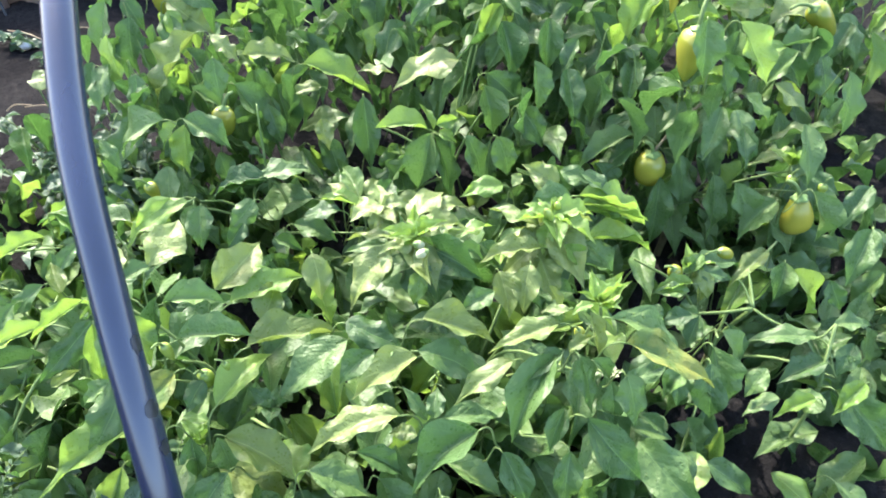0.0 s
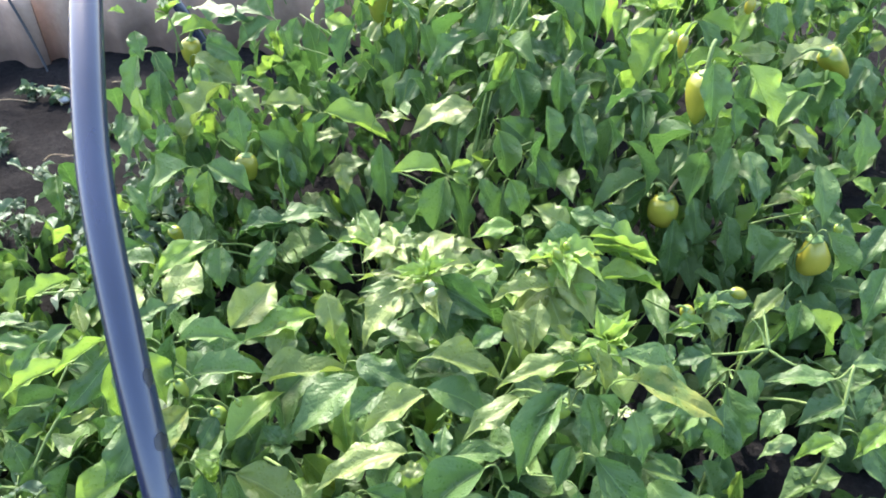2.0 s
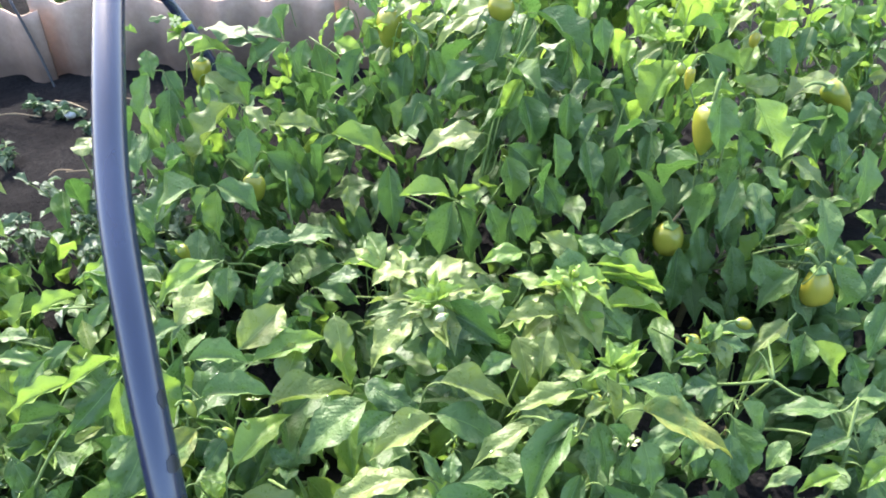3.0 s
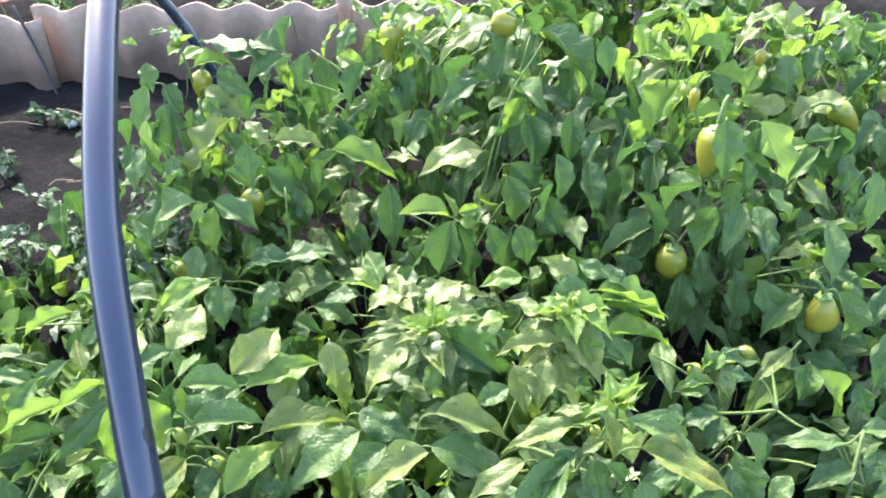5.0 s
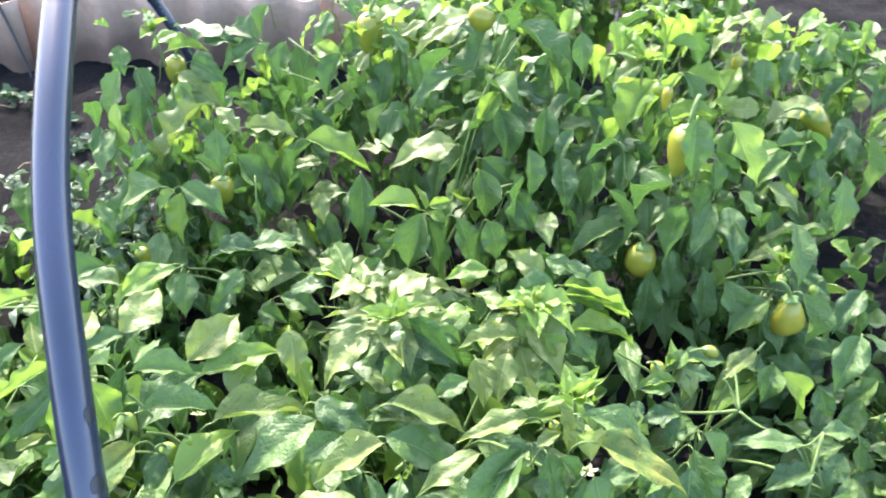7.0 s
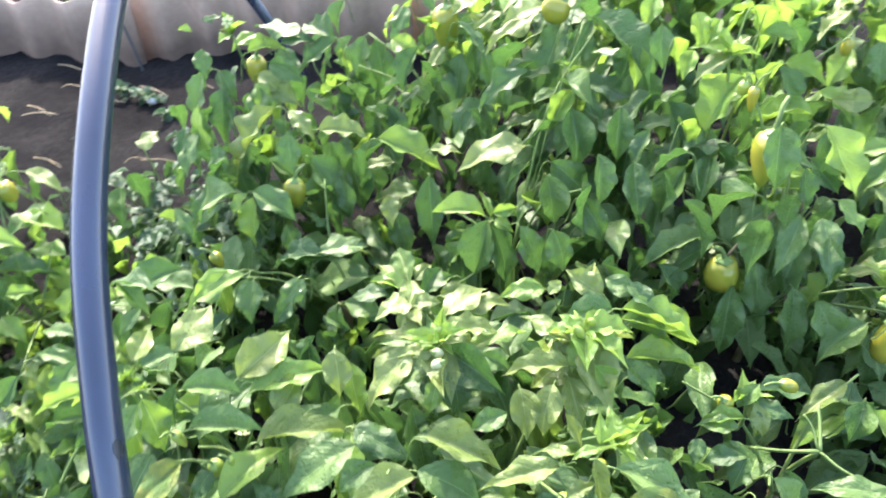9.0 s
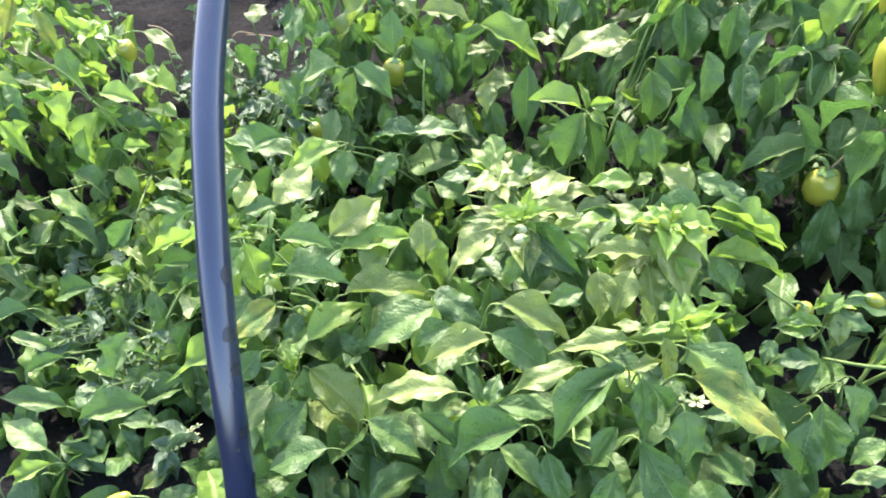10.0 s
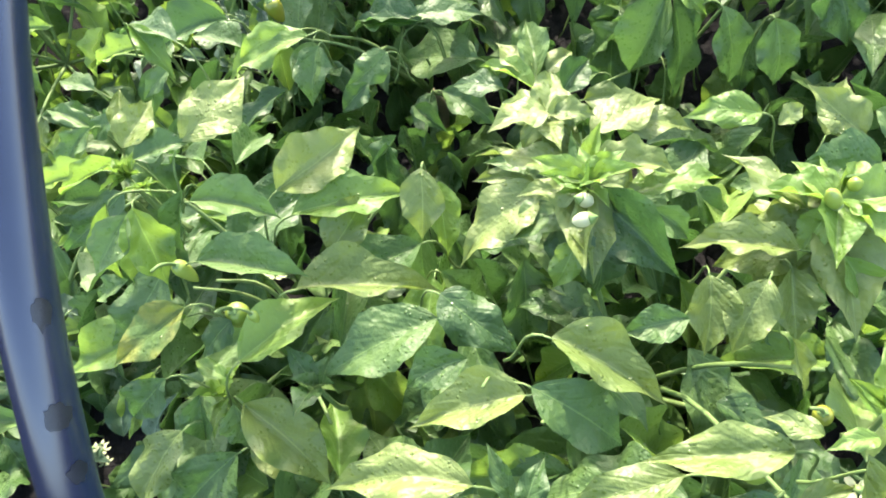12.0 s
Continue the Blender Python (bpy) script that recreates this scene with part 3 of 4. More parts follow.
mid = Plant(0, 1.06, [(-.074, .938, .181), (-.151, 1.10, .237), (.007, .981, .272), (.125, 1.02, .334), (.130, 1.24, .502), (.075, 1.21, .357), (.110, 1.29, .493)], 29, "dark green pepper plant with a fresh sprig on top")
mid.grow("green", [(-.073, .933, .207, -156, -25, -17, .070, .037), (.124, 1.259, .516, -34, -32, 0, .149, .077), (.075, 1.067, .353, -13, -42, 48, .091, .062),
    (.070, 1.040, .345, -59, -65, 12, .087, .054), (.121, 1.178, .364, -145, -35, -28, .066, .045), (.109, 1.229, .408, 12, -15, 16, .103, .062),
    (.195, 1.196, .373, -162, -20, -32, .066, .041), (.195, 1.183, .359, -93, -60, 0, .093, .063), (.273, 1.160, .381, -169, -5, -4, .073, .043),
    (-.021, .989, .285, -126, -65, -20, .102, .069), (-.013, .981, .284, -46, -68, 0, .120, .053), (.036, .951, .308, -35, -62, 8, .085, .051)])
mid.grow("green", [(.087, .942, .311, -50, -62, 20, .070, .048), (.126, .995, .333, -36, -50, 36, .078, .053), (.098, 1.272, .533, 62, -52, 0, .083, .039),
    (.053, 1.226, .365, -77, -60, 4, .071, .048)])
mid.grow("pale", [(.027, 1.129, .342, -157, -8, -12, .122, .073), (-.149, 1.158, .306, -1, -5, 8, .059, .035)])
mid.grow("lime", [(.193, 1.227, .486, -78, -61, 0, .072, .038), (-.026, .989, .293, -176, 5, -4, .084, .050), (-.016, .983, .297, 128, 40, 8, .047, .019),
    (-.011, .982, .306, 24, 5, 40, .042, .027), (-.007, .980, .296, -24, -21, 28, .036, .023)])
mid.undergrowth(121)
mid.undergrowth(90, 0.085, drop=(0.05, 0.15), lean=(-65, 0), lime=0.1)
rightmid = Plant(0.42, 1.0, [(.589, .887, .241), (.290, 1.07, .308), (.368, .975, .262), (.414, 1.06, .426), (.639, .969, .229), (.354, 1.12, .491), (.468, 1.02, .319), (.576, .992, .230), (.377, .951, .495)], 37, "tall pepper plant carrying yellow-green peppers")
rightmid.grow("green", [(.444, 1.020, .412, -27, -41, 49, .067, .035), (.292, 1.143, .370, -143, -40, -8, .103, .064), (.379, 1.081, .347, -170, -12, -8, .106, .065),
    (.324, 1.011, .303, -159, -15, -4, .070, .042), (.316, .978, .290, -159, -20, 0, .108, .047), (.329, .969, .285, -149, -30, 0, .107, .052),
    (.363, .917, .522, -83, -62, 8, .080, .049), (.400, .987, .343, -144, -20, -12, .070, .043), (.439, .976, .342, -140, -40, 0, .086, .042),
    (.448, .957, .319, -120, -60, 0, .091, .047), (.385, .936, .278, -60, -68, 0, .112, .052), (.355, .914, .251, -94, -68, 0, .117, .048)])
rightmid.grow("green", [(.433, .898, .268, -81, -65, 0, .108, .045), (.530, .864, .243, -147, -32, -4, .088, .055), (.599, .919, .253, -34, -20, 24, .056, .034),
    (.536, .794, .319, -61, -60, 4, .079, .048), (.671, .867, .268, -136, -35, 0, .082, .041), (.665, 1.036, .375, -76, -65, 0, .106, .046),
    (.246, 1.112, .346, -149, -40, -32, .065, .044), (.324, 1.116, .366, -170, -8, -44, .041, .028)])
rightmid.grow("pale", [(.590, .949, .265, 178, -3, 0, .072, .041), (.592, .956, .266, -71, -19, 12, .043, .026), (.553, 1.042, .348, -40, -28, 16, .074, .044)])
rightmid.grow("lime", [(.435, .975, .490, -43, -48, 12, .101, .059), (.450, 1.002, .367, 172, 0, -8, .057, .036), (.494, 1.005, .351, -50, -25, 0, .062, .038),
    (.655, .973, .284, -50, -10, 20, .043, .027)])
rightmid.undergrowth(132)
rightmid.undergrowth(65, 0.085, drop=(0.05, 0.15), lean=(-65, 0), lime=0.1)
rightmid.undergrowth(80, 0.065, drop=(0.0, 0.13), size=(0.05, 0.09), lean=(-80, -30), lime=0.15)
leftback = Plant(-0.52, 1.15, [(-.789, 1.18, .047), (-.556, 1.13, .341), (-.497, 1.37, .362), (-.400, 1.17, .312), (-.616, 1.31, .374), (-.478, 1.05, .240)], 45, "tall pepper plant with long drooping leaves beside bare soil")
leftback.grow("green", [(-.822, 1.160, .079, -139, -27, -23, .103, .054), (-.551, 1.120, .231, -135, -35, -24, .122, .064), (-.806, 1.160, .072, -153, -30, -24, .104, .055),
    (-.618, 1.310, .477, 33, 0, 25, .042, .022), (-.639, 1.290, .376, -130, -65, -12, .115, .071), (-.640, 1.312, .417, -68, -46, 0, .058, .040),
    (-.598, 1.279, .349, -91, -65, 0, .109, .065), (-.613, 1.312, .372, -35, -50, 12, .068, .043), (-.539, 1.107, .327, -97, -65, 0, .073, .042),
    (-.464, 1.390, .414, 159, 0, -8, .119, .069), (-.516, 1.348, .377, -9, -28, 44, .079, .050), (-.495, 1.376, .405, 22, 0, 16, .070, .041)])
leftback.grow("green", [(-.393, 1.402, .398, -158, -35, -20, .104, .061), (-.389, 1.406, .406, 143, 0, -32, .101, .063), (-.383, 1.151, .282, -22, -58, 0, .159, .089),
    (-.322, 1.207, .248, -60, -62, 0, .114, .065), (-.403, 1.123, .350, -76, -62, 0, .075, .050)])
leftback.grow("pale", [(-.540, 1.336, .356, -20, -28, 36, .104, .067), (-.441, 1.169, .374, -145, -46, -4, .155, .087), (-.412, 1.170, .368, -25, -35, 8, .067, .041),
    (-.366, 1.174, .329, 7, -10, 16, .098, .058), (-.233, 1.193, .251, -162, -5, -16, .064, .039)])
leftback.grow("lime", [(-.611, .958, .153, -158, -6, -19, .099, .045), (-.648, 1.310, .453, 171, 11, -20, .036, .019), (-.612, 1.196, .355, -66, -65, 56, .112, .051),
    (-.527, 1.298, .355, -56, -50, 0, .075, .045), (-.564, 1.355, .393, 31, -5, 16, .081, .049), (-.545, 1.370, .426, -127, -10, -20, .060, .037),
    (-.268, 1.222, .283, -12, -20, 8, .138, .086)])
leftback.undergrowth(104)
leftback.undergrowth(80, 0.075, drop=(0.01, 0.14), size=(0.06, 0.10), lean=(-82, -35), lime=0.15)
far = Plant(-0.15, 1.45, [(.066, 1.33, .475), (-.428, 1.72, .177), (-.062, 1.40, .407), (-.365, 1.55, .352), (-.358, 1.43, .332), (-.198, 1.51, .413), (-.177, 1.47, .315)], 52, "pepper plant with a yellow fruit near the slate edging")
far.grow("green", [(-.433, 1.540, .343, -165, -33, -28, .106, .056), (-.203, 1.550, .261, -152, -53, -47, .157, .083), (-.423, 1.730, .183, -59, -65, 13, .128, .067),
    (-.222, 1.510, .457, -33, -48, 34, .047, .025), (-.390, 1.493, .447, -101, -50, 0, .072, .039), (-.376, 1.551, .343, -112, -60, -8, .094, .059),
    (-.353, 1.554, .334, -70, -65, 0, .130, .063), (-.417, 1.636, .214, -68, -62, 0, .131, .083), (-.226, 1.453, .366, -125, -55, 0, .100, .056),
    (-.256, 1.500, .432, -134, -50, -16, .077, .046), (-.151, 1.483, .288, -162, -43, -44, .160, .101), (.076, 1.317, .485, -123, -60, 0, .143, .079)])
far.grow("green", [(.124, 1.305, .490, -129, -62, 0, .103, .058), (-.130, 1.428, .368, -107, -65, 0, .121, .060), (-.098, 1.403, .403, -87, -62, 0, .079, .031),
    (-.071, 1.331, .415, -60, -60, 0, .107, .045), (-.077, 1.322, .319, -141, -45, -16, .101, .062), (-.072, 1.316, .312, -52, -55, 16, .061, .042),
    (.190, 1.276, .458, -107, -60, 0, .069, .045), (.218, 1.236, .431, -62, -62, 20, .070, .044), (-.036, 1.300, .364, -65, -50, 12, .054, .037)])
far.grow("pale", [(-.126, 1.480, .422, 2, -31, 25, .075, .040), (-.049, 1.430, .450, -177, -29, -24, .073, .038), (-.163, 1.447, .382, -130, -35, 0, .095, .040),
    (.030, 1.341, .490, -143, -18, 0, .121, .060), (-.100, 1.482, .456, -134, -10, -4, .072, .043), (.040, 1.323, .508, -134, 0, -4, .097, .058)])
far.grow("lime", [(-.393, 1.450, .288, -168, -26, -26, .084, .044), (-.296, 1.490, .366, -21, -15, 44, .077, .048), (-.046, 1.429, .450, 79, 10, 0, .094, .039),
    (.226, 1.300, .535, -118, -51, -8, .058, .040)])
far.undergrowth(66)
far.undergrowth(75, 0.08, drop=(0.01, 0.14), size=(0.06, 0.10), lean=(-82, -35), lime=0.15)
farright = Plant(0.38, 1.33, [(.221, 1.21, .354), (.229, 1.20, .505), (.391, 1.21, .542), (.542, 1.29, .478)], 59, "pepper plant with lime leaves lit from behind")
farright.grow("green", [(.408, 1.163, .481, -45, -58, 12, .077, .046), (.231, 1.186, .535, -78, -60, 4, .066, .041), (.421, 1.218, .530, 33, -55, -24, .074, .045)])
farright.grow("pale", [(.332, 1.139, .508, -142, -15, -4, .072, .044), (.334, 1.142, .517, 43, 21, 4, .038, .023), (.583, 1.231, .391, 178, 0, -52, .066, .045)])
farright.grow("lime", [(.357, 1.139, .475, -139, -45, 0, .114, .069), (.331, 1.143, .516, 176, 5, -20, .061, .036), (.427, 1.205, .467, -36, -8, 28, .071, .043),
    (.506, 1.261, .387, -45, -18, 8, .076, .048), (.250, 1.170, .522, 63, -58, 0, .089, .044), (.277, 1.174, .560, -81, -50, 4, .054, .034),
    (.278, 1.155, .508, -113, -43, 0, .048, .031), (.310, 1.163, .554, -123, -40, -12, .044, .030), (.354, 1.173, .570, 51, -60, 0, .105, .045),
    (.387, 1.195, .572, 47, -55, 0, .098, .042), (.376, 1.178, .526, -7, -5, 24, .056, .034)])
farright.undergrowth(88)
farright2 = Plant(0.78, 1.2, [(.652, 1.20, .358), (.870, 1.33, .192), (.848, 1.55, .347), (.721, 1.19, .285), (1.11, 1.91, .135), (.718, 1.44, .379)], 64, "spreading pepper plant with a yellow pepper at its top")
farright2.grow("green", [(.888, 1.310, .134, -152, -54, -19, .080, .042), (.907, 1.640, .379, -109, -55, 7, .063, .033), (1.210, 2.030, .175, -16, -6, 25, .138, .064),
    (1.150, 1.970, .193, 8, 11, 20, .118, .044), (1.190, 2.000, .151, -4, 3, 22, .142, .050), (1.090, 1.850, .201, -29, -24, 27, .161, .063),
    (.612, 1.347, .440, -81, -60, 8, .076, .048), (.700, 1.418, .431, -115, -56, 0, .082, .047), (.592, 1.140, .363, 11, 0, 8, .087, .051),
    (.601, 1.133, .346, -41, -45, 48, .065, .045), (.677, 1.153, .336, -23, -65, 32, .108, .065), (.803, 1.311, .321, -134, -40, 0, .082, .046)])
farright2.grow("green", [(.789, 1.512, .414, -125, -45, 0, .055, .038), (.843, 1.546, .396, -50, -30, 36, .061, .038), (1.161, 1.963, .172, -146, -10, 0, .114, .055)])
farright2.grow("pale", [(.729, 1.319, .369, -155, -11, 0, .136, .075), (.567, 1.414, .464, -128, -5, 8, .104, .043), (.587, 1.420, .490, -132, 0, 0, .108, .046),
    (.669, 1.443, .486, -134, 0, 0, .105, .046), (.591, 1.378, .429, -146, -10, -4, .060, .037), (1.053, 1.691, .209, -170, -5, -48, .066, .045)])
farright2.grow("lime", [(1.070, 1.670, .176, -2, 5, 21, .082, .043), (.748, 1.332, .360, -144, -25, 16, .082, .035), (.600, 1.138, .363, -168, -5, -12, .058, .036),
    (.827, 1.562, .427, -99, -55, 0, .093, .044), (.918, 1.413, .251, -94, -60, -24, .150, .063), (.581, 1.378, .410, -134, -45, -8, .074, .050),
    (.639, 1.387, .454, 72, -50, 0, .091, .048), (.707, 1.437, .466, 44, 5, 0, .101, .049)])
farright2.undergrowth(99)
leftrow = Plant(-0.88, 0.88, [(-.649, .869, .134), (-1.03, .873, .334), (-.871, .970, .171), (-.978, .659, .148), (-.677, .794, .100), (-.934, 1.00, .305), (-.929, .864, .248), (-.780, .705, .115), (-.867, .801, .141)], 71, "pepper plant with lime yellowing leaves beside the hoop")
leftrow.grow("green", [(-.731, .720, .160, 26, -20, 16, .065, .028), (-.745, .714, .154, 25, -18, 17, .066, .029), (-.627, .811, .179, -96, -61, -27, .066, .035),
    (-.734, .921, .098, -165, -15, -19, .092, .037), (-1.020, .787, .323, -30, -48, 2, .055, .029), (-.872, .813, .185, -159, -49, -48, .083, .051),
    (-.913, .744, .174, -9, -30, 0, .080, .048), (-.716, .781, .144, 173, -5, 0, .073, .041)])
leftrow.grow("pale", [(-.973, .832, .288, 178, 14, -1, .056, .020), (-.969, .642, .182, 15, -28, 5, .064, .026), (-.895, 1.020, .308, -12, -20, -4, .083, .035),
    (-.739, .713, .150, -104, -50, -8, .048, .030)])
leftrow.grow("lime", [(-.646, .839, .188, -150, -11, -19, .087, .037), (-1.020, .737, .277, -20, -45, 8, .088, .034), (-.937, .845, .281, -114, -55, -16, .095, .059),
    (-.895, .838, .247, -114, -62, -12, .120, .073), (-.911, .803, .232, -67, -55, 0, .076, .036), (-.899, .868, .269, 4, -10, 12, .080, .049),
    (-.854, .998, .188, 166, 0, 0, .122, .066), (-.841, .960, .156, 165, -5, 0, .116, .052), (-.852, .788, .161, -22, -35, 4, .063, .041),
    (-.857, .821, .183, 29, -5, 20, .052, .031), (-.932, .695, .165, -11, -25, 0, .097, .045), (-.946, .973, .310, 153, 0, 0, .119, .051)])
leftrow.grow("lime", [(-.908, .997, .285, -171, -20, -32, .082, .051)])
leftrow.grow("yellow", [(-1.050, .909, .422, -107, -48, -48, .078, .033), (-1.030, .922, .391, -31, -49, 5, .083, .035)])
leftrow.undergrowth(121, lime=0.35)
leftrow.undergrowth(70, 0.085, drop=(0.05, 0.15), lean=(-65, 0), lime=0.45)
leftlow = Plant(-0.62, 0.52, [(-.493, .619, .207), (-.556, .596, .082), (-.698, .611, .070), (-.561, .392, .041), (-.594, .737, .159), (-.714, .541, .065), (-.747, .435, .079), (-.625, .330, .039), (-.510, .490, .056)], 81, "low dark pepper plant among weeds beside the hoop")
leftlow.grow("green", [(-.558, .784, .224, -130, -30, -22, .055, .029), (-.740, .455, .101, -148, -12, -15, .058, .030), (-.658, .713, .159, 175, 5, -12, .083, .029),
    (-.591, .716, .206, -151, -32, -22, .066, .035), (-.584, .642, .130, -167, -14, -16, .110, .038), (-.625, .690, .194, -127, -32, -21, .069, .036),
    (-.736, .496, .098, -151, -9, -15, .065, .023), (-.799, .420, .134, 15, -24, 11, .077, .027), (-.703, .419, .114, -147, -12, -15, .067, .026),
    (-.664, .356, .090, -169, 5, -9, .108, .038), (-.654, .292, .077, 170, 11, -2, .091, .048), (-.488, .747, .309, 170, -10, 8, .101, .044)])
leftlow.grow("green", [(-.711, .655, .187, -142, -40, -48, .073, .046), (-.748, .550, .121, -160, -20, -20, .087, .054), (-.685, .608, .091, -16, -28, 0, .084, .046),
    (-.694, .590, .088, -88, -50, -28, .064, .044), (-.598, .542, .101, -100, -50, -32, .061, .038), (-.656, .371, .096, 26, -12, 0, .084, .048),
    (-.507, .448, .073, -150, -15, 0, .096, .056), (-.571, .363, .074, 20, -15, 0, .058, .035), (-.572, .355, .071, -36, -45, 0, .058, .036),
    (-.617, .342, .069, -31, -36, 0, .038, .026), (-.648, .310, .066, -6, -25, 0, .083, .042), (-.520, .471, .081, -157, -25, -32, .067, .044)])
leftlow.grow("green", [(-.514, .453, .080, -85, -55, 0, .063, .039)])
leftlow.grow("pale", [(-.522, .655, .253, 120, 21, 15, .053, .028), (-.534, .564, .163, 47, 1, 17, .043, .020), (-.465, .340, .052, -138, -21, -8, .078, .027),
    (-.705, .622, .116, 162, 0, 24, .070, .030)])
leftlow.grow("lime", [(-.542, .622, .224, -150, -8, -16, .091, .032), (-.448, .570, .262, -53, -46, -12, .111, .054), (-.656, .705, .165, -143, -38, -42, .069, .036),
    (-.637, .278, .070, -143, -15, -13, .071, .030), (-.545, .748, .318, -22, -30, -8, .071, .029), (-.708, .599, .104, -163, -10, 0, .084, .046),
    (-.718, .565, .094, -65, -51, 0, .058, .028), (-.539, .497, .090, -152, -11, 0, .054, .028), (-.618, .422, .089, 178, 0, 32, .100, .044)])
leftlow.undergrowth(110)
midleft = Plant(-0.3, 0.98, [(-.399, .890, .220), (-.148, .924, .118), (-.288, .926, .180), (-.330, 1.08, .285), (-.474, .895, .196), (-.318, .835, .251)], 89, "low pepper plant in the shade of its neighbours")
midleft.grow("green", [(-.177, .959, .170, 100, 21, 2, .063, .030), (-.389, .842, .253, -81, -46, -8, .064, .043), (-.518, .863, .239, -151, -15, -12, .099, .059),
    (-.295, .939, .226, -174, -12, -4, .096, .058), (-.305, .931, .222, 56, -5, 0, .098, .051), (-.499, .846, .215, 167, -15, 0, .106, .060),
    (-.291, .835, .268, -136, -30, -36, .060, .041), (-.248, .877, .182, -7, -20, 12, .076, .047), (-.468, 1.005, .302, 174, -37, -24, .134, .076),
    (-.437, 1.010, .300, -4, -38, 16, .090, .055), (-.143, 1.107, .283, -80, -65, 0, .134, .056), (-.296, .936, .223, -171, -8, 0, .093, .052)])
midleft.grow("green", [(-.303, .941, .231, 28, -5, 8, .082, .051), (-.372, .827, .264, -85, -45, -4, .066, .045), (-.224, .939, .185, 172, -20, -16, .130, .079),
    (-.302, .804, .248, -128, -30, -36, .043, .029)])
midleft.grow("pale", [(-.221, 1.094, .243, -68, -49, 0, .057, .039)])
midleft.grow("lime", [(-.418, .849, .255, -143, -15, -36, .076, .051), (-.434, .999, .295, -90, -65, 0, .091, .046), (-.448, 1.008, .295, -127, -40, -8, .053, .032),
    (-.396, .846, .257, -151, -18, 0, .118, .062)])
midleft.undergrowth(88)
midleft.undergrowth(50, 0.08, drop=(0.02, 0.12), size=(0.05, 0.09), lean=(-75, -10), lime=0.1)

# plants at the back of the bed and beyond the hoop, with their crowns of young and backlit leaves
back_plants = []
for i, (x, y, top, spread, count, lime) in enumerate([(-0.12, 1.78, 0.40, 0.10, 60, 0.35), (0.20, 1.66, 0.50, 0.11, 80, 0.55), (0.52, 1.62, 0.50, 0.12, 85, 0.6), (0.86, 1.66, 0.42, 0.12, 80, 0.55), (1.12, 1.50, 0.30, 0.11, 60, 0.4), (-1.26, 0.82, 0.34, 0.11, 80, 0.6), (-1.24, 1.13, 0.30, 0.11, 75, 0.6), (-1.22, 0.62, 0.26, 0.11, 70, 0.4), (-0.95, 0.55, 0.18, 0.10, 60, 0.15), (1.0, 0.95, 0.20, 0.11, 60, 0.15), (0.85, 0.62, 0.18, 0.10, 60, 0.1), (0.70, 0.78, 0.13, 0.10, 50, 0.0), (0.28, 1.86, 0.50, 0.12, 80, 0.5), (0.02, 1.66, 0.46, 0.11, 70, 0.4), (0.48, 1.90, 0.50, 0.12, 80, 0.55)]):
    g = random.Random(90 + i)
    nodes = [(x + g.uniform(-1, 1) * spread, y + g.uniform(-1, 1) * spread, top * g.uniform(0.8, 1.0)) for _ in range(5)]
    p = Plant(x, y, nodes, 120 + i, "leafy pepper plant with light green young and backlit leaves" if lime > 0.3 else "low dark green pepper plant on the soil")
    p.undergrowth(count, 0.07, drop=(-0.03, 0.10), size=(0.06, 0.10), lime=lime, lean=(-75, 10))
    p.undergrowth(40, 0.08)
    back_plants.append(p)


# ---- fruit, buds and flowers on the plants ----
def lathe(profile, sides, lobes=0, depth=0.0, phase=0.0):
    """A body of revolution along -z from (radius, z) pairs, with shallow lobes."""
    verts, faces = [], []
    for r, z in profile:
        for k in range(sides):
            a = 2 * math.pi * k / sides
            rr = r * (1 + depth * math.cos(lobes * a + phase)) if lobes else r
            verts.append((rr * math.cos(a), rr * math.sin(a), z))
    for i in range(len(profile) - 1):
        for k in range(sides):
            k2 = (k + 1) % sides
            faces.append((i * sides + k, (i + 1) * sides + k, (i + 1) * sides + k2, i * sides + k2))
    faces.append(tuple(range(sides)))
    faces.append(tuple((len(profile) - 1) * sides + k for k in reversed(range(sides))))
    return verts, faces


def hang(x, y, z, tilt=0.0, az=0.0):
    return Matrix.Translation((x, y, z)) @ Matrix.Rotation(radians(az), 4, "Z") @ Matrix.Rotation(radians(tilt), 4, "Y")


FRUIT_SHAPES = {
    "bell": [(0.06, 0.015), (0.22, 0.0), (0.36, -0.05), (0.46, -0.15), (0.50, -0.32), (0.47, -0.54), (0.40, -0.74), (0.29, -0.89), (0.15, -0.98), (0.01, -1.0)],
    "cone": [(0.06, 0.01), (0.26, -0.01), (0.42, -0.07), (0.50, -0.2), (0.47, -0.42), (0.39, -0.62), (0.28, -0.8), (0.16, -0.93), (0.07, -0.99), (0.01, -1.0)],
    "pear": [(0.06, 0.01), (0.20, -0.02), (0.30, -0.12), (0.39, -0.30), (0.48, -0.52), (0.50, -0.68), (0.45, -0.84), (0.31, -0.95), (0.13, -1.0), (0.01, -0.99)],
    "round": [(0.06, 0.015), (0.24, -0.01), (0.39, -0.10), (0.48, -0.27), (0.50, -0.46), (0.46, -0.66), (0.36, -0.84), (0.2, -0.96), (0.01, -1.0)],
}


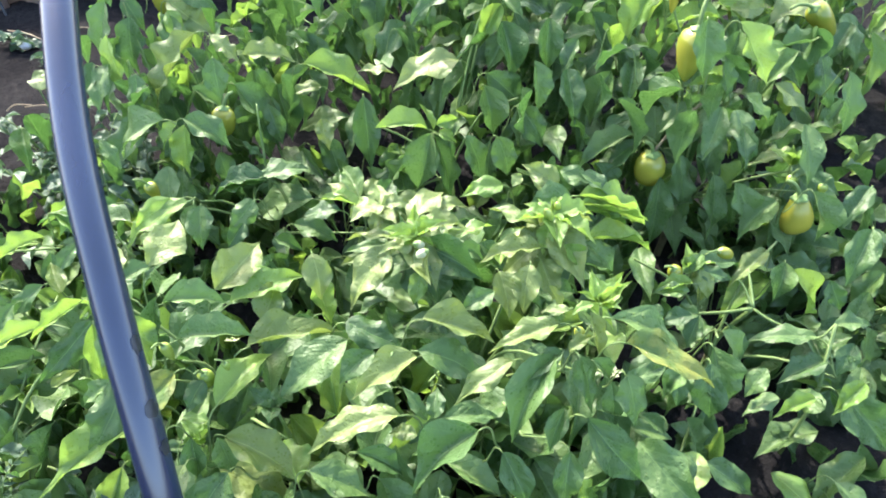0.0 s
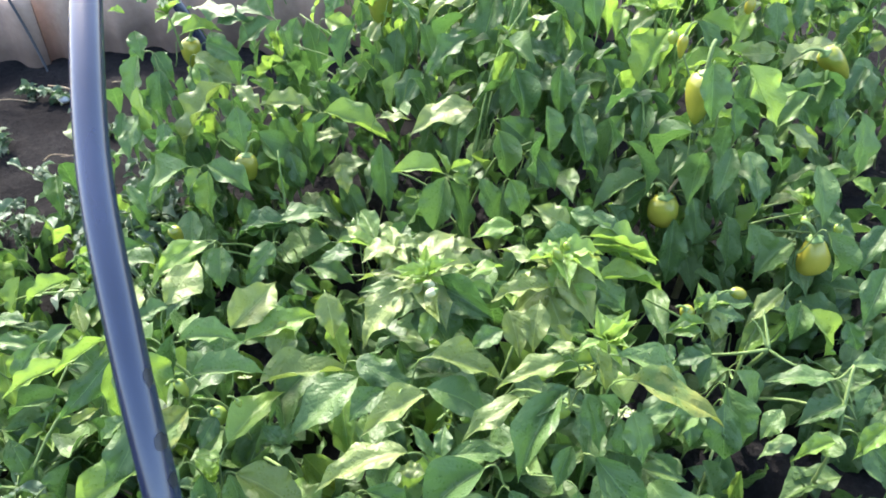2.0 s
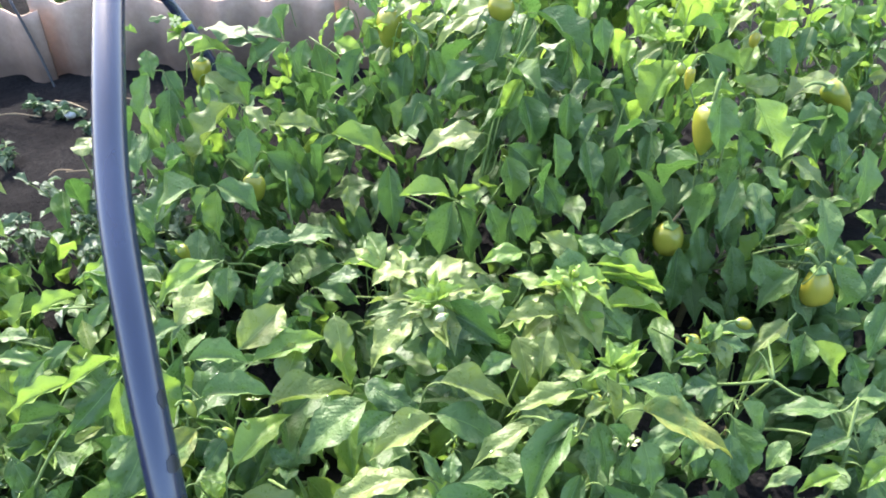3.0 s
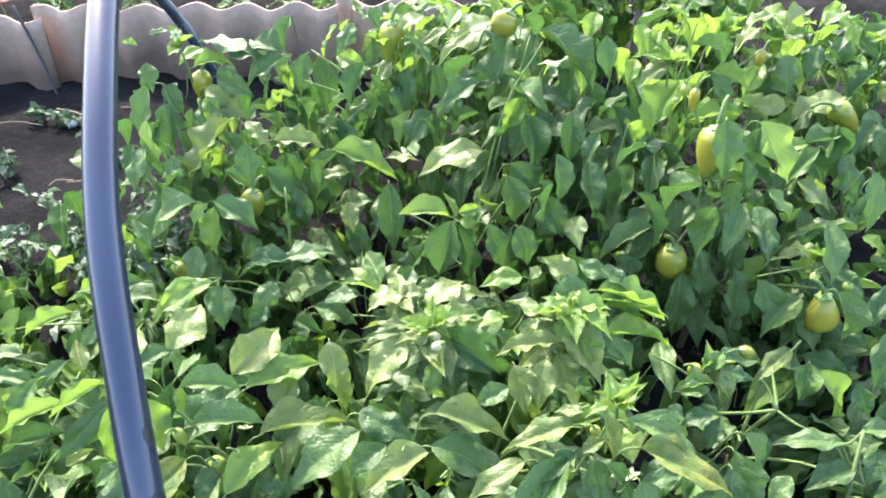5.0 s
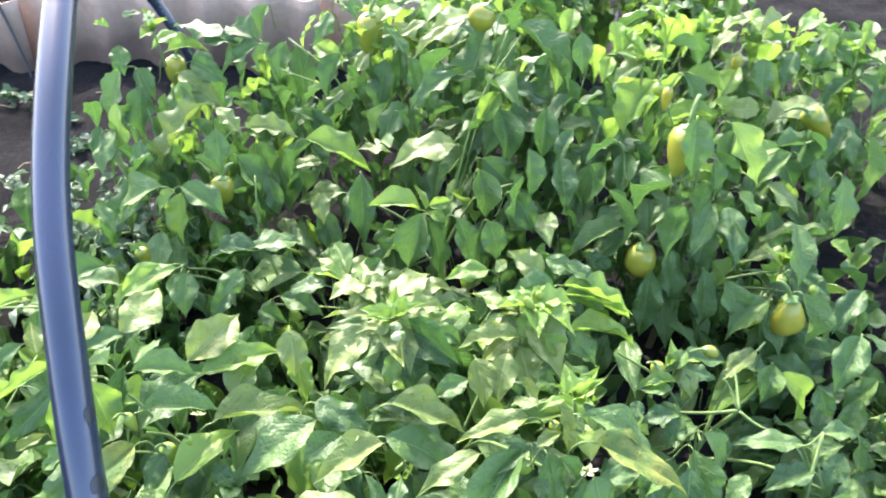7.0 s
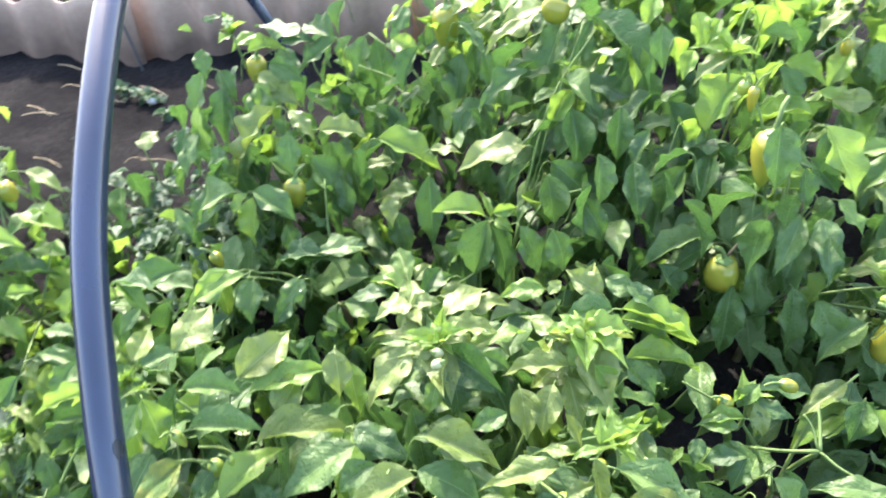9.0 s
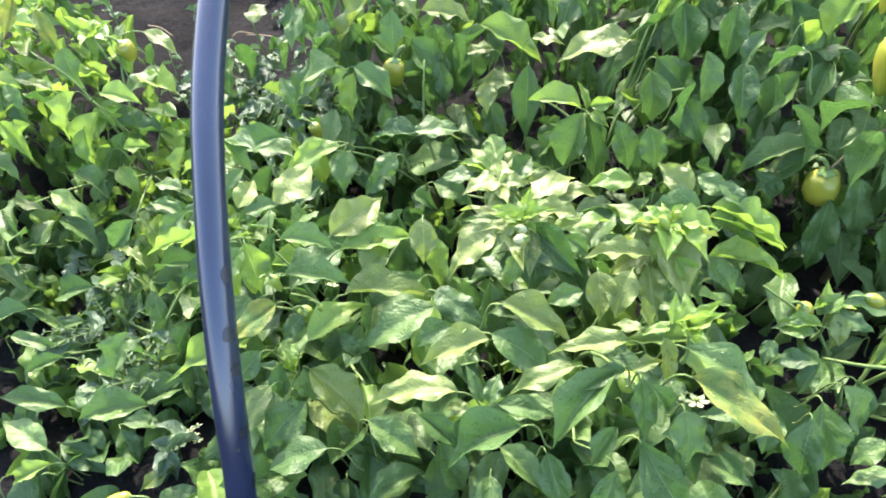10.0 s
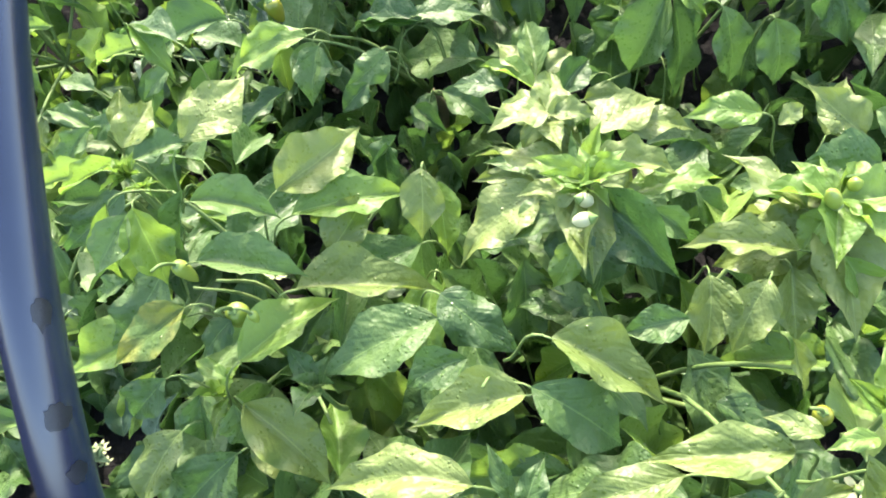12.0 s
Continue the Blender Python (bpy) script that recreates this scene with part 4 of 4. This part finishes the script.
def pepper(plant, x, y, z, length, width, shape="bell", mat=None, tilt=0.0, az=0.0, label="", name="pepper"):
    """A hanging pepper with its calyx and curved stalk; x, y, z is its shoulder."""
    m = Matrix.Translation(-plant.place) @ hang(x, y, z, tilt, az)
    verts, faces = lathe([(r * width, h * length) for r, h in FRUIT_SHAPES[shape]], 18, 3, 0.075 if width > 0.03 else 0.0, x * 40)
    bend = 0.06 * length
    verts = [(vx + bend * (vz / length) ** 2, vy, vz) for vx, vy, vz in verts]
    body = part(name, mesh_from(name, verts, faces, [mat or FRUIT]), plant.root, m, label)
    w = width
    verts, faces = lathe([(0.06 * w, 0.16 * w), (0.09 * w, 0.10 * w), (0.18 * w, 0.045 * w), (0.26 * w, 0.005 * w), (0.25 * w, -0.012 * w), (0.05 * w, -0.02 * w)], 20, 5, 0.14)
    part("calyx", mesh_from("calyx", verts, faces, [CALYX]), body)
    verts, faces = [], []
    s = 0.45 * length + 0.006
    path = smooth_path([(0, 0, 0.04 * w), (0.08 * s, 0.02 * s, 0.4 * s), (0.3 * s, 0.05 * s, 0.8 * s), (0.6 * s, 0.05 * s, 0.95 * s)], 3)
    tube_into(verts, faces, path, np.linspace(0.065 * w + 0.0007, 0.045 * w + 0.0007, len(path)), 8)
    part("stalk", mesh_from("stalk", verts, faces, [STEM]), body)
    return body


def bud(plant, x, y, z, length, width, tilt=20.0, az=0.0, mat=None):
    prof = [(0.02, 0.0), (0.30, -0.08), (0.48, -0.30), (0.50, -0.55), (0.36, -0.82), (0.16, -0.96), (0.01, -1.0)]
    verts, faces = lathe([(r * width, h * length) for r, h in prof], 12, 5, 0.05)
    body = part("flower_bud", mesh_from("flower_bud", verts, faces, [mat or PETAL]), plant.root, Matrix.Translation(-plant.place) @ hang(x, y, z, tilt, az), "closed creamy white bud")
    verts, faces = lathe([(0.05 * width, 0.22 * length), (0.14 * width, 0.12 * length), (0.40 * width, -0.10 * length), (0.44 * width, -0.16 * length), (0.3 * width, -0.15 * length)], 10, 5, 0.1)
    part("calyx", mesh_from("calyx", verts, faces, [CALYX]), body)


def flower(plant, x, y, z, size, tilt=30.0, az=0.0, petals=6):
    """An open white flower: pointed petals round a pale green cone."""
    m = Matrix.Translation(-plant.place) @ hang(x, y, z, tilt, az)
    verts, faces = lathe([(0.02 * size, 0.16 * size), (0.10 * size, 0.12 * size), (0.14 * size, 0.0), (0.05 * size, -0.06 * size)], 10)
    body = part("flower", mesh_from("flower", verts, faces, [CALYX]), plant.root, m, "open white flower")
    verts, faces = [], []
    outline = [(0.10, 0.0), (0.24, 0.12), (0.40, 0.13), (0.52, 0.06), (0.56, 0.0)]
    for s, wv in outline:
        lift = 0.10 * math.sin(s * 5)
        for q in (-1, 0, 1):
            verts.append((s * size, q * wv * size, (lift + 0.05 * abs(q)) * size))
    for i in range(len(outline) - 1):
        for q in range(2):
            a = i * 3 + q
            faces.append((a, a + 3, a + 4, a + 1))
    me = mesh_from("petal", verts, faces, [PETAL])
    for k in range(petals):
        part("petal", me, body, Matrix.Rotation(2 * math.pi * k / petals, 4, "Z"))


def rosette(plant, x, y, z, count, size, tone="lime", rise=(10, 60), slim=0.42):
    """The young leaves at the tip of a shoot."""
    g = plant.rng
    for k in range(count):
        s = size * g.uniform(0.55, 1.15)
        az = 360 * k / count + g.uniform(-25, 25)
        me = g.choice(LEAVES[tone])
        m = leaf_pose(x, y, z + g.uniform(-0.004, 0.006), az, g.uniform(*rise), g.gauss(0, 15), s, s * slim * g.uniform(0.8, 1.2))
        part("leaf", me, plant.root, Matrix.Translation(-plant.place) @ m)
    verts, faces = [], []
    low = Vector((x + 0.004, y + 0.012, z - 0.075))
    path = smooth_path([low, Vector((x, y, z)).lerp(low, 0.5) + Vector((0.004, -0.003, -0.004)), (x, y, z + 0.002)], 4)
    tube_into(verts, faces, path, np.linspace(0.0030, 0.0018, len(path)), 6)
    part("shoot", mesh_from("shoot", [v - plant.place for v in verts], faces, [STEM]), plant.root)


pepper(rightmid, 0.368, 0.955, 0.488, 0.084, 0.047, "cone", FRUIT, 4, 60, "pale yellow-green pepper half covered by a leaf")
pepper(rightmid, 0.341, 0.937, 0.280, 0.062, 0.050, "round", FRUIT, 6, 200, "small yellowish pepper with a brown blush")
pepper(rightmid, 0.557, 0.852, 0.258, 0.066, 0.050, "pear", FRUIT, 12, 160, "yellow-green pepper tucked behind a leaf")
pepper(leftback, -0.559, 1.375, 0.372, 0.062, 0.043, "bell", FRUIT, 8, 10, "yellow pepper under a pale leaf")
pepper(farright2, 0.676, 1.235, 0.388, 0.092, 0.043, "cone", FRUIT, 52, 195, "ripe yellow pepper lying on its side")
pepper(far, -0.166, 1.450, 0.452, 0.088, 0.054, "bell", FRUIT, 4, 20, "yellow pepper hanging near the slate")
pepper(rightmid, 0.349, 1.029, 0.515, 0.038, 0.016, "cone", FRUIT, 4, 0)
pepper(rightmid, 0.338, 1.050, 0.512, 0.020, 0.016, "round", FRUIT_GREEN, 0, 0)
pepper(right, 0.308, 0.664, 0.293, 0.024, 0.020, "round", FRUIT, 30, 200)
pepper(right, 0.380, 0.700, 0.290, 0.026, 0.017, "round", FRUIT, 65, 190)
pepper(rightmid, 0.554, 0.890, 0.272, 0.016, 0.015, "round", FRUIT_GREEN)
pepper(rightmid, 0.597, 0.869, 0.272, 0.016, 0.015, "round", FRUIT_GREEN)
pepper(midleft, -0.392, 1.085, 0.272, 0.055, 0.042, "bell", FRUIT, 10, 30, "yellow pepper hidden behind hanging leaves")
pepper(midleft, -0.479, 0.900, 0.247, 0.034, 0.022, "cone", FRUIT, 20, 200, "small orange-tinged pepper")
pepper(frontleft, -0.278, 0.491, 0.296, 0.026, 0.020, "round", FRUIT_GREEN, 10, 250)
pepper(frontleft, -0.312, 0.493, 0.345, 0.036, 0.013, "cone", FRUIT_GREEN, 15, 260)
pepper(frontleft, -0.243, 0.480, 0.330, 0.014, 0.008, "cone", FRUIT_GREEN, 10, 200)
pepper(front, -0.055, 0.483, 0.346, 0.011, 0.009, "round", FRUIT_GREEN, 30, 260)
pepper(front, 0.163, 0.547, 0.308, 0.018, 0.014, "round", FRUIT, 20, 200)
pepper(front, 0.127, 0.498, 0.305, 0.026, 0.024, "round", FRUIT_GREEN, 10, 250)
pepper(leftrow, -0.930, 0.985, 0.300, 0.042, 0.036, "bell", FRUIT, 25, 200, "wrinkled yellow pepper among lime leaves")
pepper(far, 0.070, 1.295, 0.533, 0.045, 0.050, "round", FRUIT, 30, 20, "knobbly yellow-green pepper")
pepper(farright, 0.541, 1.292, 0.470, 0.030, 0.019, "round", FRUIT, 10, 40)

bud(front, -0.019, 0.604, 0.384, 0.015, 0.0108, 70, 20)
bud(front, -0.034, 0.621, 0.379, 0.014, 0.0108, 60, 200)
bud(front, 0.137, 0.667, 0.378, 0.023, 0.0115, 150, 20, FRUIT_GREEN)
bud(front, 0.148, 0.690, 0.376, 0.018, 0.010, 150, 60, FRUIT_GREEN)
bud(front, 0.149, 0.641, 0.369, 0.014, 0.009, 60, -60)
flower(frontleft, -0.245, 0.520, 0.324, 0.016, 140, 270)
flower(leftback, -0.566, 1.312, 0.476, 0.024, 50, 270)
flower(leftlow, -0.700, 0.590, 0.118, 0.016, 40, -60)
flower(front, 0.205, 0.520, 0.262, 0.026, 155, -60)

rosette(front, -0.031, 0.643, 0.367, 9, 0.042)
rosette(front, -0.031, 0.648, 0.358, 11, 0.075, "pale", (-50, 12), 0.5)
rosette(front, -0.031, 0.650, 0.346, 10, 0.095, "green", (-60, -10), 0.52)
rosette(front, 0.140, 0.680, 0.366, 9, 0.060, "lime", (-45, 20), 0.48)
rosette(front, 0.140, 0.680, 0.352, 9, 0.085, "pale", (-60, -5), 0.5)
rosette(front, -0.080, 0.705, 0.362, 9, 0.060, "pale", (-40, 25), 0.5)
rosette(frontleft, -0.417, 0.566, 0.325, 22, 0.026, "lime", (-10, 80), 0.3)
rosette(frontleft, -0.395, 0.560, 0.322, 12, 0.020, "lime", (-10, 80), 0.3)
rosette(front, 0.176, 0.526, 0.374, 6, 0.050)
rosette(frontleft, -0.282, 0.439, 0.226, 5, 0.040)
rosette(front, -0.195, 0.463, 0.262, 5, 0.040, "green")
rosette(leftlow, -0.605, 0.602, 0.100, 6, 0.050)
rosette(rightmid, 0.455, 1.017, 0.374, 7, 0.050)
rosette(rightmid, 0.326, 1.130, 0.512, 7, 0.055)
rosette(farright2, 0.749, 1.401, 0.393, 8, 0.06, "green")
rosette(farright2, 0.930, 1.640, 0.310, 9, 0.11, "green")
rosette(rightmid, 0.564, 0.922, 0.269, 6, 0.045)
rosette(leftlow, -0.714, 0.590, 0.105, 5, 0.045)
rosette(far, -0.173, 1.447, 0.384, 7, 0.07)
rosette(leftback, -0.568, 1.319, 0.445, 7, 0.045)
rosette(right, 0.340, 0.680, 0.275, 6, 0.035)
rosette(mid, 0.10, 1.220, 0.425, 7, 0.06)
rosette(farright, 0.480, 1.330, 0.480, 8, 0.06)
rosette(leftrow, -0.950, 0.950, 0.330, 8, 0.06)
for dx, dy, dz in ((0, 0, 0), (0.010, -0.006, -0.016), (-0.006, 0.004, -0.026), (0.012, 0.004, 0.010)):
    flower(leftlow, -0.452 + dx, 0.376 + dy, 0.098 + dz, 0.015, 150, -60, 5)
pepper(leftlow, -0.47, 0.262, 0.105, 0.036, 0.015, "cone", FRUIT, 85, 20, "small bright yellow pepper low on the plant")
leftlow.undergrowth(36, 0.06, drop=(0.02, 0.10), lean=(-60, -5))
leftlow.leaf(-0.385, 0.402, 0.118, 70, 40, 0, 0.055, 0.034, "weed")
leftlow.leaf(-0.420, 0.395, 0.110, 120, 20, 10, 0.050, 0.030, "weed")


for pts, thick in (([(.433, .656, .221), (.398, .661, .207), (.357, .669, .195)], .0028), ([(.432, .657, .221), (.425, .679, .237), (.415, .691, .246)], .0019), ([(.434, .656, .222), (.436, .686, .235), (.436, .709, .246)], .0024),
                   ([(.434, .655, .221), (.452, .639, .217), (.472, .625, .217), (.504, .604, .220), (.525, .611, .241)], .0022), ([(.500, .548, .02), (.504, .550, .151), (.511, .577, .203), (.525, .612, .241)], .0030),
                   ([(.42, .70, .02), (.425, .69, .12), (.433, .656, .221)], .0042)):
    right.twig(pts, thick)
rightmid.twig([(.44, 1.00, .22), (.442, .990, .34), (.423, .966, .370), (.388, .960, .338), (.360, .949, .306), (.342, .937, .284)], .0032, WOODY)

for plant in (front, frontleft, right, mid, rightmid, leftback, far, farright, farright2, leftrow, leftlow, midleft, *back_plants):
    plant.finish()


# ---- weeds on the bare soil ----
def weed(x, y, height, count, size, seed, label, tone="weed", spread=0.09):
    g = random.Random(seed)
    root = thing("weed", label, "weed", "weeds between the peppers", x, y, 0.0)
    for _ in range(max(3, count // 6)):
        tip = Vector((g.gauss(0, spread * 0.6), g.gauss(0, spread * 0.6), height * g.uniform(0.6, 1.0)))
        verts, faces = [], []
        path = smooth_path([(tip.x * 0.1, tip.y * 0.1, -0.02), tip * 0.5 + Vector((0, 0, 0.01)), tip], 3)
        tube_into(verts, faces, path, np.linspace(0.002, 0.0011, len(path)), 5)
        part("stem", mesh_from("stem", verts, faces, [STEM]), root)
        for k in range(6):
            p = path[1 + k % (len(path) - 1)]
            s = size * g.uniform(0.6, 1.25)
            part("leaf", g.choice(LEAVES[tone]), root, leaf_pose(p.x, p.y, p.z, g.uniform(0, 360), g.uniform(-35, 30), g.gauss(0, 25), s, s * g.uniform(0.4, 0.65)))
    return root


for i, (x, y, h, n, s) in enumerate([(-0.86, 1.27, 0.15, 36, 0.040), (-0.74, 1.18, 0.14, 42, 0.040), (-0.66, 1.22, 0.13, 36, 0.042), (-0.80, 1.10, 0.12, 36, 0.038), (-0.60, 1.08, 0.14, 36, 0.045), (-0.95, 1.16, 0.12, 30, 0.040), (-0.55, 0.98, 0.13, 36, 0.045), (-1.06, 1.22, 0.11, 24, 0.04), (-0.70, 1.28, 0.13, 40, 0.042), (-0.62, 1.16, 0.13, 40, 0.042), (-0.72, 1.06, 0.12, 36, 0.042)]):
    weed(x, y, h, n, s, 40 + i, "low grey-green weed with small leaves on dark soil")
for i, (x, y) in enumerate([(-1.28, 1.85), (-1.18, 1.83), (-1.07, 1.72), (-1.2, 1.55), (-0.95, 1.6)]):
    weed(x, y, 0.025, 14, 0.04, 60 + i, "small flat weed seedling on dark soil", spread=0.05)
for i, (x, y, h) in enumerate([(-0.50, 0.36, 0.12), (-0.62, 0.36, 0.10), (-0.75, 0.45, 0.12), (-0.56, 0.44, 0.10), (-0.80, 0.62, 0.12)]):
    weed(x, y, h, 18, 0.044, 70 + i, "low dark green weed among the pepper stems")


def lone_leaf(x, y, z, lean, size, seed):
    """A broad pale leaf held upright on its own stalk."""
    g = random.Random(seed)
    root = thing("weed", "single broad pale weed leaf on an upright stalk", "weed", "weeds between the peppers", x, y, 0.0)
    verts, faces = [], []
    path = smooth_path([(0.01, 0, -0.02), (0.006, 0.004, z * 0.5), (0, 0, z)], 4)
    tube_into(verts, faces, path, np.linspace(0.0026, 0.0016, len(path)), 6)
    part("stem", mesh_from("stem", verts, faces, [STEM]), root)
    part("leaf", LEAVES["pale"][2], root, leaf_pose(0, 0, z, lean, 25, g.uniform(-8, 8), size, size * 0.95), "broad leaf shining white in the sun")
    for k in range(4):
        part("leaf", g.choice(LEAVES["weed"]), root, leaf_pose(0.006, 0.004, z * g.uniform(0.3, 0.6), g.uniform(0, 360), g.uniform(-30, 20), 0, 0.05, 0.028))


lone_leaf(-0.83, 1.277, 0.19, 80, 0.062, 1)
lone_leaf(-1.40, 1.42, 0.17, 110, 0.058, 2)


def feathery_weed(x, y, height, fronds, seed):
    """A low weed with finely divided fronds: a rib with pairs of narrow leaflets."""
    g = random.Random(seed)
    root = thing("feathery_weed", "feathery blue-green weed with finely divided fronds", "weed", "weeds between the peppers", x, y, 0.0)
    for k in range(fronds):
        az, reach = 2 * math.pi * k / fronds + g.uniform(-0.3, 0.3), g.uniform(0.05, 0.10)
        tip = Vector((reach * math.cos(az), reach * math.sin(az), height * g.uniform(0.7, 1.0)))
        path = smooth_path([(0, 0, -0.01), (tip.x * 0.3, tip.y * 0.3, tip.z * 0.75), tip], 5)
        verts, faces = [], []
        tube_into(verts, faces, path, np.linspace(0.0016, 0.0007, len(path)), 5)
        frond = part("frond", mesh_from("frond", verts, faces, [STEM]), root)
        for i in range(3, len(path)):
            for side in (-1, 1):
                s = 0.026 * (1 - 0.06 * i) * g.uniform(0.8, 1.2)
                p = path[i]
                part("leaflet", g.choice(LEAVES["weed"]), frond, leaf_pose(p.x, p.y, p.z, math.degrees(az) + side * g.uniform(45, 70), g.uniform(-20, 10), g.gauss(0, 15), s, s * 0.3))


for i, (x, y, h) in enumerate([(-0.60, 0.44, 0.12), (-0.70, 0.51, 0.12)]):
    feathery_weed(x, y, h, 7, 200 + i)

# ---- beyond and along the slate ----
RED = plain_material("red_petal", (0.30, 0.012, 0.014), (0.48, 0.03, 0.03), 40.0, 0.5, through_mix=0.25)
STRAW = plain_material("straw", (0.20, 0.15, 0.09), (0.38, 0.31, 0.20), 60.0, 0.8)
CHALK = plain_material("pale_pebble", (0.42, 0.42, 0.42), (0.62, 0.62, 0.60), 60.0, 0.8)
for i, (x, y, h) in enumerate([(-1.72, 2.42, 0.22), (-1.48, 2.50, 0.20), (-1.16, 2.46, 0.24), (-0.86, 2.48, 0.22), (-0.52, 2.46, 0.24), (-1.98, 2.46, 0.22)]):
    weed(x, y, h, 48, 0.055, 300 + i, "dark green leafy plant behind the slate edging", "green", 0.12)

red = thing("flower", "red flower on a short stalk behind the slate", "flower", "", -1.62, 2.36, 0.0)
verts, faces = [], []
tube_into(verts, faces, smooth_path([(0, 0, -0.02), (0.01, 0, 0.09), (0.0, 0, 0.17)], 4), [0.003] * 9, 6)
part("stem", mesh_from("stem", verts, faces, [STEM]), red)
verts, faces = [], []
for i, (s, wv) in enumerate([(0.0, 0.004), (0.012, 0.016), (0.028, 0.022), (0.040, 0.014), (0.045, 0.002)]):
    verts += [(s, q * wv, 0.4 * s - 0.25 * s * abs(q)) for q in (-1, 0, 1)]
faces = [(i * 3 + q, i * 3 + q + 3, i * 3 + q + 4, i * 3 + q + 1) for i in range(4) for q in range(2)]
petal = mesh_from("petal", verts, faces, [RED])
for k in range(7):
    part("petal", petal, red, Matrix.Translation((0, 0, 0.17)) @ Matrix.Rotation(2 * math.pi * k / 7, 4, "Z") @ Matrix.Rotation(radians(-20 * (k % 2)), 4, "Y"))

# thin dark tube for the slanting dark line near the slate joint
verts, faces = [], []
tube_into(verts, faces, smooth_path([(-1.305, 2.015, -0.04), (-1.345, 2.055, 0.10), (-1.392, 2.085, 0.255)], 5), [0.0042] * 11, 8)
tagged(new("stake", mesh_from("stake", verts, faces, [SCUFF])), "thin dark strip slanting up the slate", "stake")


def straw(x, y, az, length, seed):
    g = random.Random(seed)
    dx, dy = math.cos(radians(az)) * length, math.sin(radians(az)) * length
    pts = [(x, y, 0.022), (x + dx * 0.5 + g.uniform(-.01, .01), y + dy * 0.5, 0.030), (x + dx, y + dy, 0.020)]
    verts, faces = [], []
    path = smooth_path(pts, 4)
    tube_into(verts, faces, path, [0.0016] * len(path), 5)
    tagged(new("straw", mesh_from("straw", verts, faces, [STRAW])), "thin dry straw lying on dark soil", "straw", "straws on the soil")


g = random.Random(77)
for i in range(12):
    straw(g.uniform(-1.5, -0.6), g.uniform(1.42, 1.98), g.uniform(-30, 30) + 180 * (i % 2), g.uniform(0.05, 0.16), 500 + i)


verts, faces = lathe([(0.002, 0.010), (0.011, 0.006), (0.014, -0.002), (0.010, -0.010)], 9, 2, 0.2)
pebble = tagged(new("pebble", mesh_from("pebble", verts, faces, [CHALK])), "small white pebble on dark soil", "pebble")
pebble.location = (-1.154, 1.80, 0.015)
